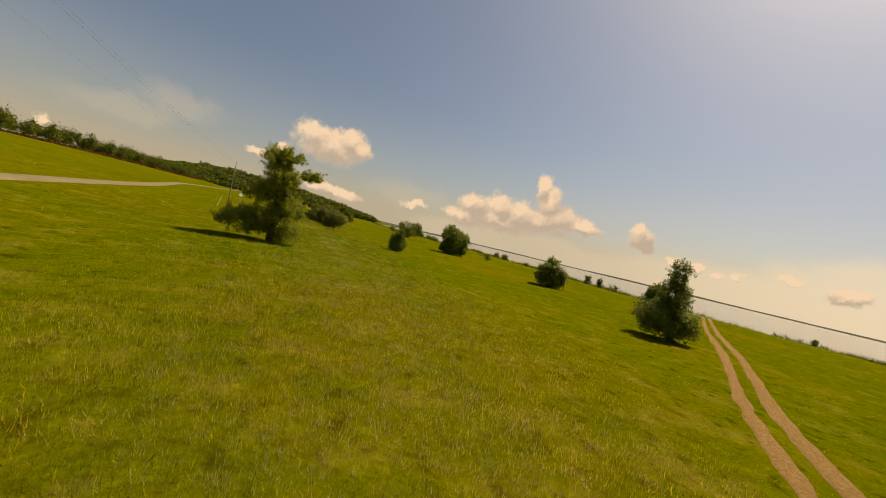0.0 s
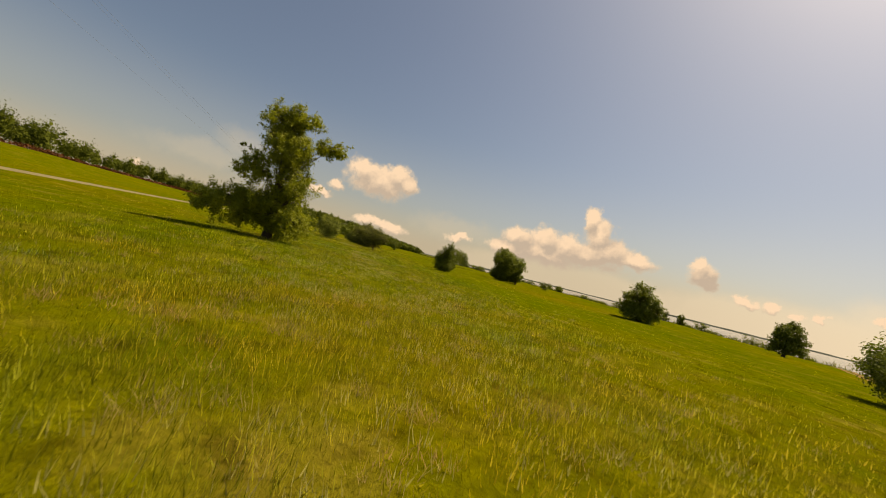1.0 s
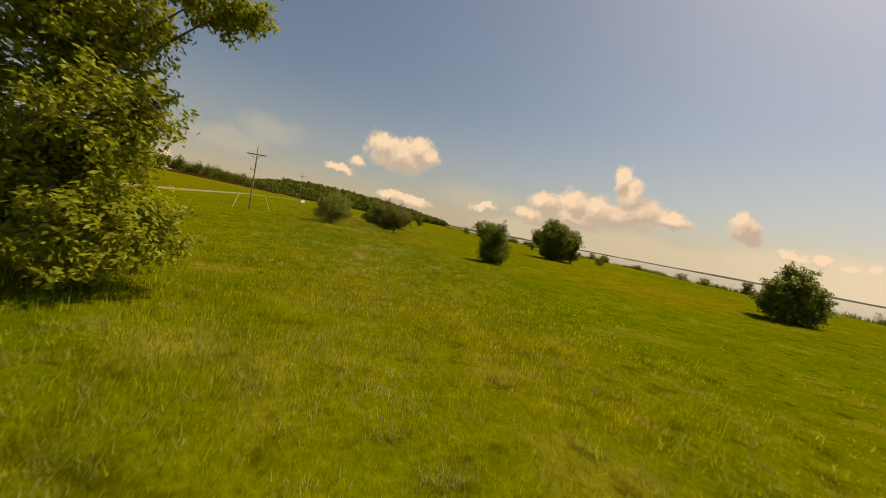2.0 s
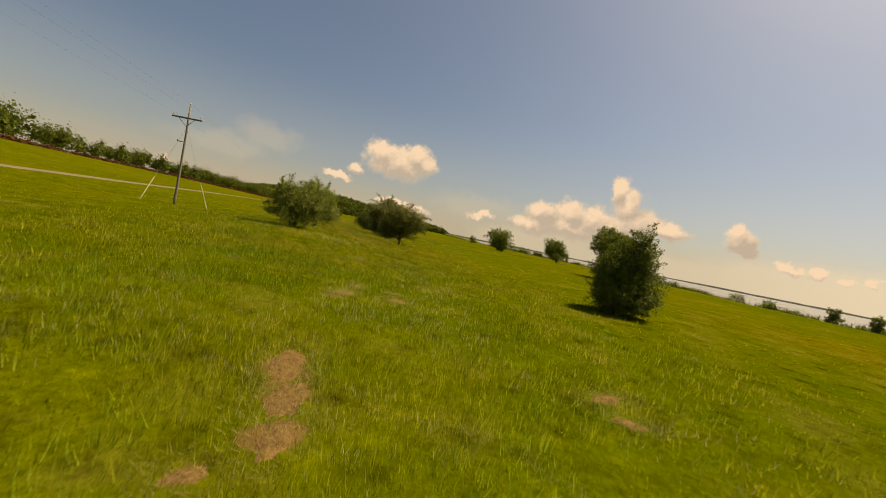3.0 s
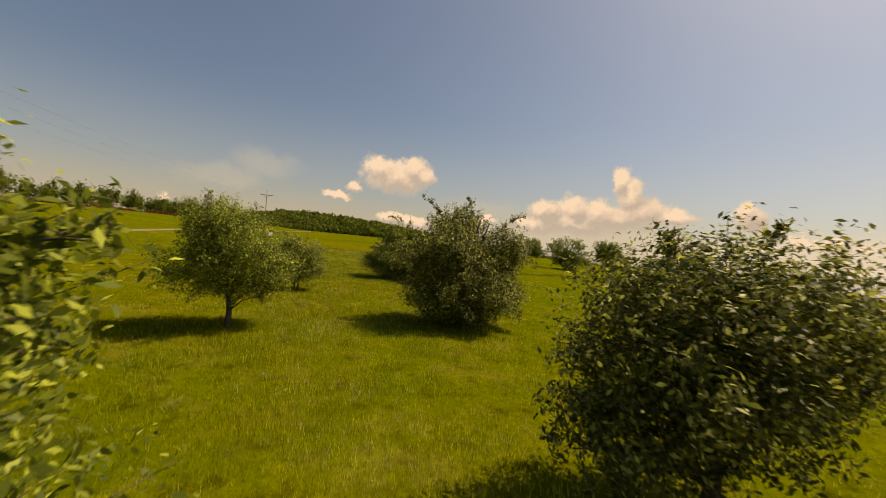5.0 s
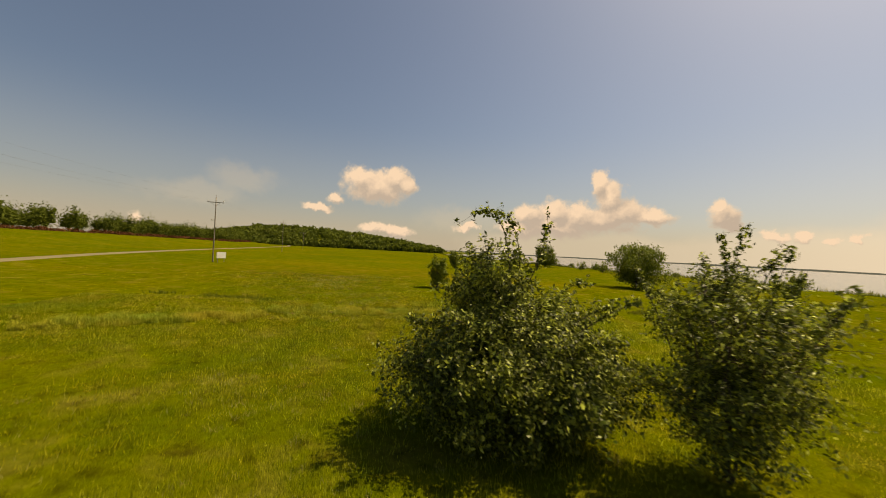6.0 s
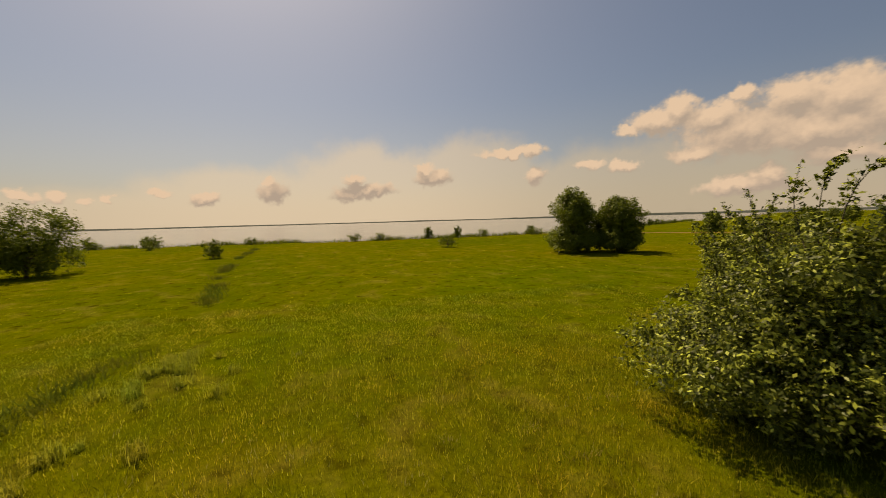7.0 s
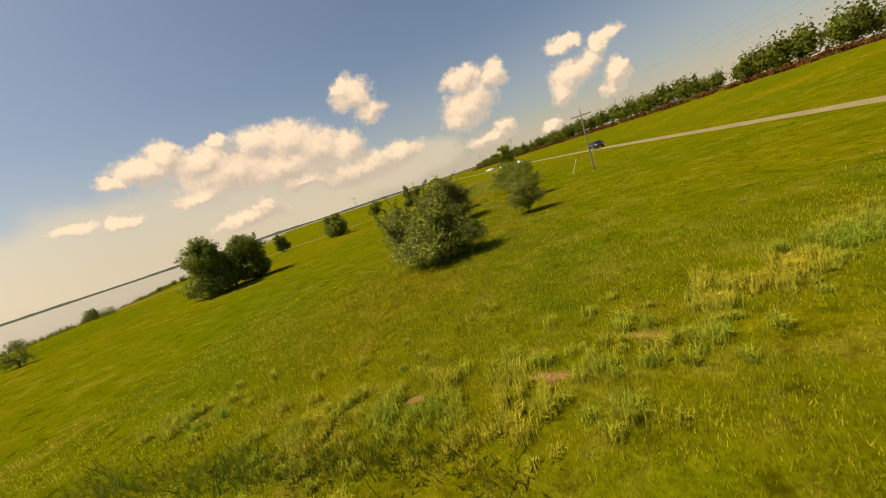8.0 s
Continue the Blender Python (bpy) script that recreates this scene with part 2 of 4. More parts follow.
def block(bm, cx, cy, cz, sx, sy, sz, bevel=0.0, turn=None):
    r = bmesh.ops.create_cube(bm, size=1.0)
    vs = r["verts"]
    bmesh.ops.scale(bm, vec=(sx, sy, sz), verts=vs)
    if bevel:
        es = list({e for v in vs for e in v.link_edges})
        g = bmesh.ops.bevel(bm, geom=es, offset=bevel, segments=2, affect="EDGES", profile=0.6)
        vs = list({v for f in g["faces"] for v in f.verts} | {v for v in vs if v.is_valid})
    if turn:
        bmesh.ops.transform(bm, matrix=turn, verts=vs)
    bmesh.ops.translate(bm, vec=(cx, cy, cz), verts=vs)
    return vs


def value_noise(x, y, scale, seed):
    """Smooth random field in -1..1 on arrays."""
    x, y = np.asarray(x, float) / scale + 1000.0 + seed * 17.3, np.asarray(y, float) / scale + 1000.0 + seed * 7.7
    ix, iy = np.floor(x).astype(np.int64), np.floor(y).astype(np.int64)
    fx, fy = x - ix, y - iy
    fx, fy = fx * fx * (3 - 2 * fx), fy * fy * (3 - 2 * fy)

    def h(a, b):
        v = (a * 374761393 + b * 668265263 + seed * 69069) & 0xFFFFFFFF
        v = ((v ^ (v >> 13)) * 1274126177) & 0xFFFFFFFF
        return ((v ^ (v >> 16)) & 0xFFFF) / 32767.5 - 1.0
    return (h(ix, iy) * (1 - fx) * (1 - fy) + h(ix + 1, iy) * fx * (1 - fy)
            + h(ix, iy + 1) * (1 - fx) * fy + h(ix + 1, iy + 1) * fx * fy)


def line_distance(x, y, line):
    """Signed distance to a polyline (positive on its left) and the way along it."""
    x, y = np.asarray(x, float), np.asarray(y, float)
    best, sign, along, run = np.full(x.shape, 1e9), np.ones(x.shape), np.zeros(x.shape), 0.0
    for (ax, ay), (bx, by) in zip(line, line[1:]):
        dx, dy = bx - ax, by - ay
        ln = math.hypot(dx, dy)
        t = np.clip(((x - ax) * dx + (y - ay) * dy) / ln ** 2, 0, 1)
        d = np.hypot(x - ax - t * dx, y - ay - t * dy)
        s = np.sign(dx * (y - ay) - dy * (x - ax))
        near = d < best
        best, sign, along = np.where(near, d, best), np.where(near, s, sign), np.where(near, run + t * ln, along)
        run += ln
    return best * sign, along


def smooth(a, b, v):
    t = np.clip((np.asarray(v, float) - a) / (b - a), 0, 1)
    return t * t * (3 - 2 * t)


# ---- the lie of the land ----
SHORE = [(600, -760), (300, -300), (170, -90), (122, -20), (98, 20), (85, 45), (78, 63), (76, 85), (80, 110), (84, 132), (85, 152),
         (78, 185), (70, 240), (66, 290), (72, 400), (115, 570), (260, 900), (700, 1700)]
ROAD = [(66, -320), (30, -160), (3, -60), (-12, -14), (-20.5, 30), (-23, 52), (-25, 70), (-28, 90), (-33, 115), (-40, 150), (-43, 180), (-46, 220),
        (-50, 290), (-58, 400), (-100, 650), (-170, 900)]
FOREST_EDGE = [(30, -330), (-10, -190), (-45, -80), (-72, 0), (-92, 70), (-104, 140), (-108, 220), (-100, 300), (-96, 380), (-110, 470), (-150, 600)]
DITCH = [(-14, 110.3), (-7.2, 108.2), (-3, 106.4), (0, 105.2), (3, 105), (6, 104.8), (9, 104.6), (12.5, 104.3), (20, 106), (27.4, 108.2), (44, 111.3), (58, 113)]
TRACK = [(-9, -7), (0, -0.5), (6, 4.6), (11.6, 8.8), (14.6, 11.0), (25.6, 18.1), (39, 27.4), (52, 36.0), (80, 54)]


def ground_z(x, y):
    x, y = np.asarray(x, float), np.asarray(y, float)
    z = 0.10 * value_noise(x, y, 9.0, 1) + 0.05 * value_noise(x, y, 2.6, 2)
    z = z + 0.4 * np.exp(-((x + 2.5) / 6) ** 2 - ((y - 60) / 6) ** 2) + 0.3 * np.exp(-((x + 3.5) / 6) ** 2 - ((y - 30) / 6) ** 2)
    road, _ = line_distance(x, y, ROAD)
    z = z + 3.0 * smooth(8, 60, road)
    z = z * (1 - smooth(4.0, 2.2, np.abs(road))) + 0.12 * smooth(5.0, 2.4, np.abs(road))
    ditch, _ = line_distance(x, y, DITCH)
    z = z - 0.16 * np.exp(-(ditch / 0.9) ** 2)
    shore, _ = line_distance(x, y, SHORE)
    wob = 1.6 * value_noise(x, y, 11.0, 5) + 0.7 * value_noise(x, y, 3.5, 6)
    return z - 1.9 * smooth(1.5, -5.0, shore + wob) - 0.25 * smooth(16, 2, shore)


def steps(*spans):
    out = []
    for a, b, d in spans:
        out += list(np.arange(a, b, d))
    return np.array(out + [spans[-1][1]])


gx = steps((-1700, -200, 75), (-200, -44, 4), (-44, 56, 1.0), (56, 150, 2.5), (150, 900, 50))
gy = steps((-1200, -200, 60), (-200, -20, 6), (-20, 130, 1.0), (130, 360, 4), (360, 1800, 60))
X, Y = np.meshgrid(gx, gy)
nx, ny = len(gx), len(gy)
idx = np.arange(nx * ny).reshape(ny, nx)
gfaces = np.stack([idx[:-1, :-1], idx[:-1, 1:], idx[1:, 1:], idx[1:, :-1]], -1).reshape(-1, 4)
ground = array_mesh("ground", np.stack([X.ravel(), Y.ravel(), ground_z(X, Y).ravel()], 1), gfaces, MEADOW, smooth=True)
tagged(ground, "uneven summer meadow of olive-green grass sloping to the lake", "meadow", kind="structure")

bm = bmesh.new()
wv = [bm.verts.new(p) for p in ((20, -4400, -0.62), (4400, -4400, -0.62), (4400, 4400, -0.62), (20, 4400, -0.62))]
bm.faces.new(wv)
water = part("water", bm, WATER)
tagged(water, "pale calm lake reflecting the hazy sky", "lake", kind="structure")


def ribbon(name, line, half, lift, mat, kind_label, cat, step=1.5, wobble=0.25, seed=3):
    """A strip that lies on the ground along a polyline, with ragged edges."""
    pts = []
    for (ax, ay), (bx, by) in zip(line, line[1:]):
        k = max(1, int(math.hypot(bx - ax, by - ay) / step))
        pts += [(ax + (bx - ax) * i / k, ay + (by - ay) * i / k) for i in range(k)]
    pts = np.array(pts + [line[-1]], float)
    for _ in range(6):
        pts[1:-1] = (pts[:-2] + 2 * pts[1:-1] + pts[2:]) / 4
    d = np.gradient(pts, axis=0)
    d /= np.hypot(*d.T)[:, None]
    nrm = np.stack([-d[:, 1], d[:, 0]], 1)
    across = np.linspace(-1, 1, 7)
    rag = half * (1 + wobble * (0.6 * value_noise(pts[:, 0], pts[:, 1], 2.0, seed) + 0.6 * value_noise(pts[:, 0], pts[:, 1], 0.7, seed + 1)))
    rows = pts[:, None, :] + nrm[:, None, :] * (across[None, :] * rag[:, None])[:, :, None]
    z = ground_z(rows[..., 0], rows[..., 1]) + lift * (1 - across[None, :] ** 4) - 0.03 * (across[None, :] ** 4)
    v = np.concatenate([rows, z[..., None]], 2).reshape(-1, 3)
    i2 = np.arange(len(v)).reshape(len(pts), 7)
    f = np.stack([i2[:-1, :-1], i2[1:, :-1], i2[1:, 1:], i2[:-1, 1:]], -1).reshape(-1, 4)
    ob = array_mesh(name, v, f[:, ::-1], mat, smooth=True)
    return tagged(ob, kind_label, cat, kind="structure")


ribbon("road", ROAD, 1.5, 0.04, GRAVEL, "pale gravel country road across the meadow", "road", 4.0, 0.08)


def offset_line(line, off):
    out = []
    for i, (x, y) in enumerate(line):
        a, b = line[max(i - 1, 0)], line[min(i + 1, len(line) - 1)]
        ln = math.hypot(b[0] - a[0], b[1] - a[1])
        out.append((x - (b[1] - a[1]) / ln * off, y + (b[0] - a[0]) / ln * off))
    return out


ribbon("wheel_rut", offset_line(TRACK, 0.5), 0.34, 0.03, DIRT, "worn wheel rut of bare tan soil in the meadow", "dirt track", 0.5, 0.4, 4)
ribbon("wheel_rut", offset_line(TRACK, -0.5), 0.34, 0.03, DIRT, "worn wheel rut of bare tan soil in the meadow", "dirt track", 0.5, 0.4, 8)


def soil_patch(x, y, rx, ry, turn, seed):
    """A bare, ragged spot of soil."""
    rings, sides = 5, 40
    v, f = [(x, y)], []
    a = np.arange(sides) * 2 * math.pi / sides
    rag = 0.9 + 0.16 * value_noise(np.cos(a) * 2 + seed * 9, np.sin(a) * 2, 1.0, seed) + 0.14 * value_noise(np.cos(a) * 7 + seed, np.sin(a) * 7, 1.0, seed)
    c, s = math.cos(radians(turn)), math.sin(radians(turn))
    for k in range(1, rings + 1):
        u, w = rx * rag * np.cos(a) * k / rings, ry * rag * np.sin(a) * k / rings
        v += list(zip(x + c * u - s * w, y + s * u + c * w))
    v = np.array(v)
    edge = np.concatenate([[0], np.repeat(np.arange(1, rings + 1) / rings, sides)])
    z = ground_z(v[:, 0], v[:, 1]) + 0.014 - 0.05 * edge ** 3 + 0.008 * value_noise(v[:, 0], v[:, 1], 0.09, seed)
    for k in range(rings - 1):
        for j in range(sides):
            p, q = 1 + k * sides + j, 1 + k * sides + (j + 1) % sides
            f.append((p, p + sides, q + sides, q))
    bm = bmesh.new()
    bv = [bm.verts.new((*p, h)) for p, h in zip(v, z)]
    for j in range(sides):
        bm.faces.new((bv[0], bv[1 + j], bv[1 + (j + 1) % sides]))
    for q in f:
        bm.faces.new([bv[i] for i in q])
    ob = part("soil_patch", bm, DIRT, smooth=True)
    return tagged(ob, "ragged patch of dry bare soil in the grass", "soil", "bare soil patches", "structure")


for px, py, rx, ry, turn, seed in PATCHES:
    soil_patch(px, py, rx * 1.05, ry * 0.85, turn, seed)


# ---- plants ----
def tree(name, x, y, blobs, trunk_h, trunk_r, leaves, leaf, mat, seed, label, cat="tree", group="", stems=1, shoot=0.42, gaps=0.25, twigs=320, arches=(), size=1.0):
    """A trunk with limbs, twigs and a crown of leaves along shoots. blobs: dx, dy, z, rx, ry, rz, share, metres from the foot."""
    rng = np.random.default_rng(seed)
    z0 = float(ground_z(x, y))
    root = new(name)
    root.location, root.scale = (x, y, z0), (size, size, size)
    tagged(root, label, cat, group)
    share = np.array([b[6] for b in blobs], float)
    share /= share.sum()
    centres, sizes, outs = [], [], []
    ncl = int(min(1100, max(70, leaves / 42)))
    for b, s in zip(blobs, share):
        k = max(6, int(ncl * s / (1 - gaps)))
        d = rng.normal(size=(k, 3))
        d /= np.linalg.norm(d, axis=1)[:, None]
        lobes = rng.normal(size=(5, 3))
        lump = 1 + 0.13 * np.sin(3.1 * d @ lobes.T + rng.uniform(0, 6, 5)).sum(1) / 1.6
        c = np.array(b[:3]) + d * (rng.uniform(0.12, 1.0, k) ** 0.5 * lump * 0.86)[:, None] * np.array(b[3:6])
        girth = (b[3] * b[4] * b[5]) ** (1 / 3)
        hole = value_noise(c[:, 0] + 0.7 * c[:, 2], c[:, 1] - 1.3 * c[:, 2], 0.45 * girth, seed) + 0.5 * rng.normal(size=k)
        keep = hole > np.quantile(hole, gaps)
        centres.append(c[keep])
        sizes.append(np.full(keep.sum(), girth))
        outs.append(d[keep])
    centres, sizes, outs = np.concatenate(centres), np.concatenate(sizes), np.concatenate(outs)
    centres[:, 2] = np.maximum(centres[:, 2], 0.10)
    n = len(centres)
    way = outs * 0.8 + rng.normal(size=(n, 3)) * 0.45 + np.array([0, 0, 0.45])
    way /= np.linalg.norm(way, axis=1)[:, None]
    span = sizes * shoot * rng.uniform(0.35, 1.1, n) * np.where(rng.uniform(size=n) < 0.12, 1.6, 1.0)
    span = np.minimum(span, 0.32 + 0.22 * sizes)
    tips = centres + way * span[:, None]
    bm = bmesh.new()
    top = np.array([np.average([b[0] for b in blobs], weights=share), np.average([b[1] for b in blobs], weights=share), trunk_h])
    wood = []
    for s in range(stems):
        off = rng.normal(size=2) * 0.12 * (stems > 1)
        lean = top[:2] * 0.8 + rng.normal(size=2) * 0.5 * (stems > 1)
        pts = [(off[0] * (1 - t) + lean[0] * t ** 1.5 + 0.06 * math.sin(5 * t + s), off[1] * (1 - t) + lean[1] * t ** 1.5, -0.15 + (trunk_h + 0.15) * t)
               for t in np.linspace(0, 1, 8)]
        rad = [trunk_r * (1.25 - 0.25 * min(1, 4 * t)) * (1 - 0.8 * t) for t in np.linspace(0, 1, 8)]
        tube(bm, pts, rad, 8)
        wood += [np.array(q) for q in pts[2:]]
    for i in rng.permutation(n)[:34]:
        c = centres[i]
        h = min(trunk_h * 0.95, max(0.15 * trunk_h, c[2] * rng.uniform(0.3, 0.75)))
        t = h / trunk_h
        a = np.array([top[0] * 0.8 * t ** 1.5, top[1] * 0.8 * t ** 1.5, h])
        mid = a * 0.5 + c * 0.5 + np.array([0, 0, 0.12 * np.linalg.norm(c - a)])
        r0 = trunk_r * (1 - 0.8 * t) * 0.5
        tube(bm, [a, a * 0.6 + mid * 0.4, mid, c], [r0, r0 * 0.7, r0 * 0.45, 0.008], 5)
        wood += [mid, mid * 0.5 + c * 0.5, c]
    wood = np.array(wood)
    for i in rng.permutation(n)[:twigs]:
        c = centres[i]
        q = wood[np.argmin(((wood - c) ** 2).sum(1))]
        r0 = 0.004 + 0.02 * trunk_r
        tube(bm, [q, q * 0.4 + c * 0.6 + np.array([0, 0, 0.03]), c, tips[i]], [r0 * 1.8, r0 * 1.3, r0, r0 * 0.4], 4)
    extra = []
    for arch in arches:
        q = [Vector(a) for a in arch]
        line = [q[0].lerp(q[1], t).lerp(q[1].lerp(q[2], t), t) for t in np.linspace(0, 1, 9)]
        tube(bm, line, [0.013 * (1 - 0.85 * t) for t in np.linspace(0, 1, 9)], 5)
        for i in range(26):
            t = rng.uniform(0.15, 1)
            c = q[0].lerp(q[1], t).lerp(q[1].lerp(q[2], t), t)
            side = Vector(rng.normal(size=3)).normalized() * rng.uniform(0.08, 0.42) * (1.15 - 0.7 * t) + Vector((0, 0, 0.08))
            extra += [c + side * u for u in rng.uniform(0, 1, 9)]
            if i % 3 == 0:
                tube(bm, [c, c + side], [0.006, 0.002], 3)
    part("trunk", bm, BARK, root, smooth=True)
    pick = rng.choice(n, leaves, p=span / span.sum())
    t = rng.uniform(-0.15, 1.0, leaves)
    round_ = (sizes[pick] * 0.075 * (1.15 - 0.75 * np.clip(t, 0, 1)) + leaf * 0.5)[:, None]
    p = centres[pick] + way[pick] * (span[pick] * t)[:, None] + rng.normal(size=(leaves, 3)) * round_
    if extra:
        p[:len(extra)] = np.array(extra) + rng.normal(size=(len(extra), 3)) * leaf * 0.6
    p[:, 2] = np.maximum(p[:, 2], 0.05)
    nrm = rng.normal(size=(leaves, 3)) * 0.75 + np.array([0, 0, 0.7]) + outs[pick] * 0.8
    nrm /= np.linalg.norm(nrm, axis=1)[:, None]
    u = np.cross(nrm, rng.normal(size=(leaves, 3)) + way[pick])
    u /= np.linalg.norm(u, axis=1)[:, None]
    w = np.cross(nrm, u)
    s = leaf * rng.uniform(0.6, 1.35, leaves)
    v = np.stack([p - u * s[:, None], p + w * (s * 0.45)[:, None] + nrm * (s * 0.12)[:, None], p + u * s[:, None], p - w * (s * 0.45)[:, None] + nrm * (s * 0.12)[:, None]], 1).reshape(-1, 3)
    f = np.arange(leaves * 4).reshape(-1, 4)
    array_mesh("crown", v, f, mat, root)
    return root


# dx, dy, z, rx, ry, rz, share
tree("tree", -3.1, 30.5, [(0.0, 0, 4.5, 1.35, 1.4, 1.2, 3.4), (-0.5, 0.3, 6.0, 1.2, 1.2, 0.9, 2.5), (0.5, 0, 6.5, 0.9, 0.9, 0.6, 1.1), (2.0, 0.4, 5.4, 1.0, 0.8, 0.42, 1.3),
      (-1.4, 0, 3.3, 1.1, 1.2, 0.7, 1.3), (0.6, 0, 2.8, 1.3, 1.3, 1.0, 2.2), (-2.4, 0.2, 1.2, 1.6, 1.4, 0.9, 2.2), (-0.7, 0, 1.5, 1.4, 1.4, 1.0, 3.2), (1.0, -0.3, 0.9, 1.3, 1.2, 0.9, 2.4)],
     6.3, 0.22, 72000, 0.058, LEAF_BRIGHT, 11, "tall bright green willow with one long side bough", gaps=0.48, shoot=0.5,
     arches=[((0.3, 0.1, 4.7), (1.8, 0.3, 5.6), (3.1, 0.5, 5.9)), ((-0.6, 0, 3.6), (-1.6, 0, 4.4), (-2.3, 0, 4.3))], size=0.9)
tree("tree", 22.6, 20.5, [(-0.5, 0, 5.3, 0.8, 0.8, 1.3, 1.6), (-0.4, 0, 3.6, 1.3, 1.3, 1.3, 3), (-0.9, 0.3, 1.6, 2.1, 2.0, 1.4, 4.5), (0.3, -0.2, 1.4, 1.8, 1.7, 1.3, 3.5)],
     5.4, 0.14, 36000, 0.075, LEAF_MID, 12, "young birch rising from a wide green bush beside the dirt track", stems=2, gaps=0.2, size=0.84)
tree("bush", 31.0, 44.4, [(-0.6, 0, 2.3, 2.2, 2.0, 1.9, 3), (1.4, 0, 1.8, 1.8, 1.8, 1.5, 2), (0, 0, 4.0, 1.0, 1.0, 0.9, 1), (0.2, 0, 0.9, 2.6, 2.2, 0.8, 2.5)],
     3.6, 0.14, 20000, 0.115, LEAF_MID, 14, "broad green bush on the meadow towards the lake", "bush", stems=3, size=0.84)
tree("bush", 46.5, 40.5, [(0, 0, 2.6, 1.7, 1.6, 1.4, 3), (-0.2, 0, 1.3, 2.0, 1.9, 1.1, 3), (0.4, 0, 3.8, 0.9, 0.9, 0.7, 1)],
     3.6, 0.12, 14000, 0.11, LEAF_DARK, 13, "compact dark green bush on the meadow near the lake", "bush", stems=2, gaps=0.15, size=0.85)
tree("tree", 10.5, 49.6, [(0.35, -0.2, 3.3, 0.6, 0.6, 0.8, 1.4), (0.2, -0.1, 2.5, 0.95, 0.95, 0.8, 2.2), (-0.5, 0.1, 1.9, 1.0, 1.0, 0.9, 2.6), (0.4, 0, 1.6, 1.2, 1.2, 1.0, 3.2), (-0.1, -0.1, 0.9, 1.45, 1.4, 0.75, 4.5), (0, 0, 0.45, 1.4, 1.4, 0.4, 3.5)],
     2.8, 0.10, 42000, 0.05, LEAF_DARK, 15, "dense dark green young tree with foliage down to the grass", stems=3, size=0.77)
tree("tree", 30.0, 77.0, [(-0.6, 0.5, 4.3, 2.2, 2.2, 1.7, 4), (1.4, -0.9, 3.6, 2.2, 2.2, 1.5, 3), (-0.7, 0.6, 5.2, 1.5, 1.5, 0.9, 1.6), (0.3, 0, 1.5, 2.9, 2.8, 1.3, 4.2), (0.3, 0, 0.7, 2.9, 2.7, 0.6, 2)],
     5.2, 0.22, 32000, 0.10, LEAF_MID, 16, "broad green tree with a rounded crown reaching the grass", group="pair of round trees", stems=2, gaps=0.15, shoot=0.3)
tree("tree", 27.6, 73.6, [(0, 0, 3.6, 2.1, 2.1, 1.6, 4), (0.5, -0.6, 2.7, 2.1, 2.1, 1.5, 3), (0.2, 0.2, 4.5, 1.2, 1.2, 0.8, 1.2), (0, 0, 1.4, 2.2, 2.1, 1.3, 3), (0, 0, 0.7, 2.1, 2.1, 0.6, 1.6)],
     4.6, 0.18, 26000, 0.10, LEAF_DARK, 26, "rounded dark green tree grown against a broader one", group="pair of round trees", stems=2, gaps=0.15, shoot=0.3)
tree("tree", 30.7, 73.6, [(0, 0, 3.0, 0.9, 0.9, 1.3, 2), (0, 0, 1.4, 1.1, 1.1, 1.1, 2)],
     3.8, 0.10, 10000, 0.085, LEAF_DARK, 17, "slim small green tree beside the double-crowned tree")
tree("bush", -2.3, 59.2, [(-0.55, 0, 1.25, 0.80, 0.75, 0.62, 3), (0.5, 0.1, 1.15, 0.72, 0.75, 0.55, 2.4), (1.0, 0, 1.7, 0.40, 0.36, 0.25, 0.5), (-0.6, 0, 1.9, 0.55, 0.5, 0.42, 1.1), (0.1, 0.1, 1.7, 0.5, 0.5, 0.4, 0.9), (0, 0, 0.6, 1.15, 1.0, 0.5, 3.2), (-1.1, 0, 0.7, 0.45, 0.5, 0.3, 0.7)],
     1.8, 0.05, 30000, 0.036, LEAF_PALE, 18, "loose pale green bush with a long outreaching branch", "bush", stems=5, gaps=0.5, shoot=0.75,
     arches=[((0.3, 0, 1.6), (0.9, 0, 2.2), (1.75, 0, 2.15)), ((-0.5, 0, 1.7), (-0.6, 0, 2.4), (-0.5, 0.1, 2.7)), ((0.1, 0, 1.7), (0.5, 0.2, 2.2), (1.1, 0.2, 2.5)), ((-0.5, 0, 1.6), (-1.0, 0, 2.2), (-1.0, 0, 2.5)),
             ((-0.8, 0, 0.9), (-1.4, 0, 1.2), (-1.7, 0, 0.9)), ((0.6, 0, 1.0), (1.2, 0, 1.3), (1.6, 0, 1.1)), ((-0.7, 0, 1.4), (-1.3, 0, 1.8), (-1.6, 0, 1.7))], size=1.0)
tree("tree", -3.6, 75.8, [(0, 0, 2.6, 1.45, 1.5, 0.95, 4), (-0.6, 0, 3.2, 1.0, 1.0, 0.6, 2), (0.8, 0.2, 1.9, 1.05, 1.1, 0.75, 2.2), (-0.9, 0, 1.7, 1.1, 1.1, 0.7, 2), (0.1, 0.2, 1.3, 1.3, 1.3, 0.5, 2)],
     3.0, 0.09, 56000, 0.034, LEAF_PALE, 19, "airy spreading apple tree on a short bare trunk", group="apple trees", gaps=0.42, shoot=0.6,
     arches=[((0.8, 0, 2.2), (1.4, 0.1, 2.8), (1.8, 0.1, 2.7)), ((-0.7, 0, 3.2), (-0.9, 0, 3.7), (-0.8, 0, 4.1)), ((0.2, 0, 3.0), (0.4, 0, 3.5), (0.6, 0.1, 3.8)), ((1.0, 0, 1.6), (1.6, -0.1, 1.6), (1.8, -0.2, 1.2))], size=0.85)
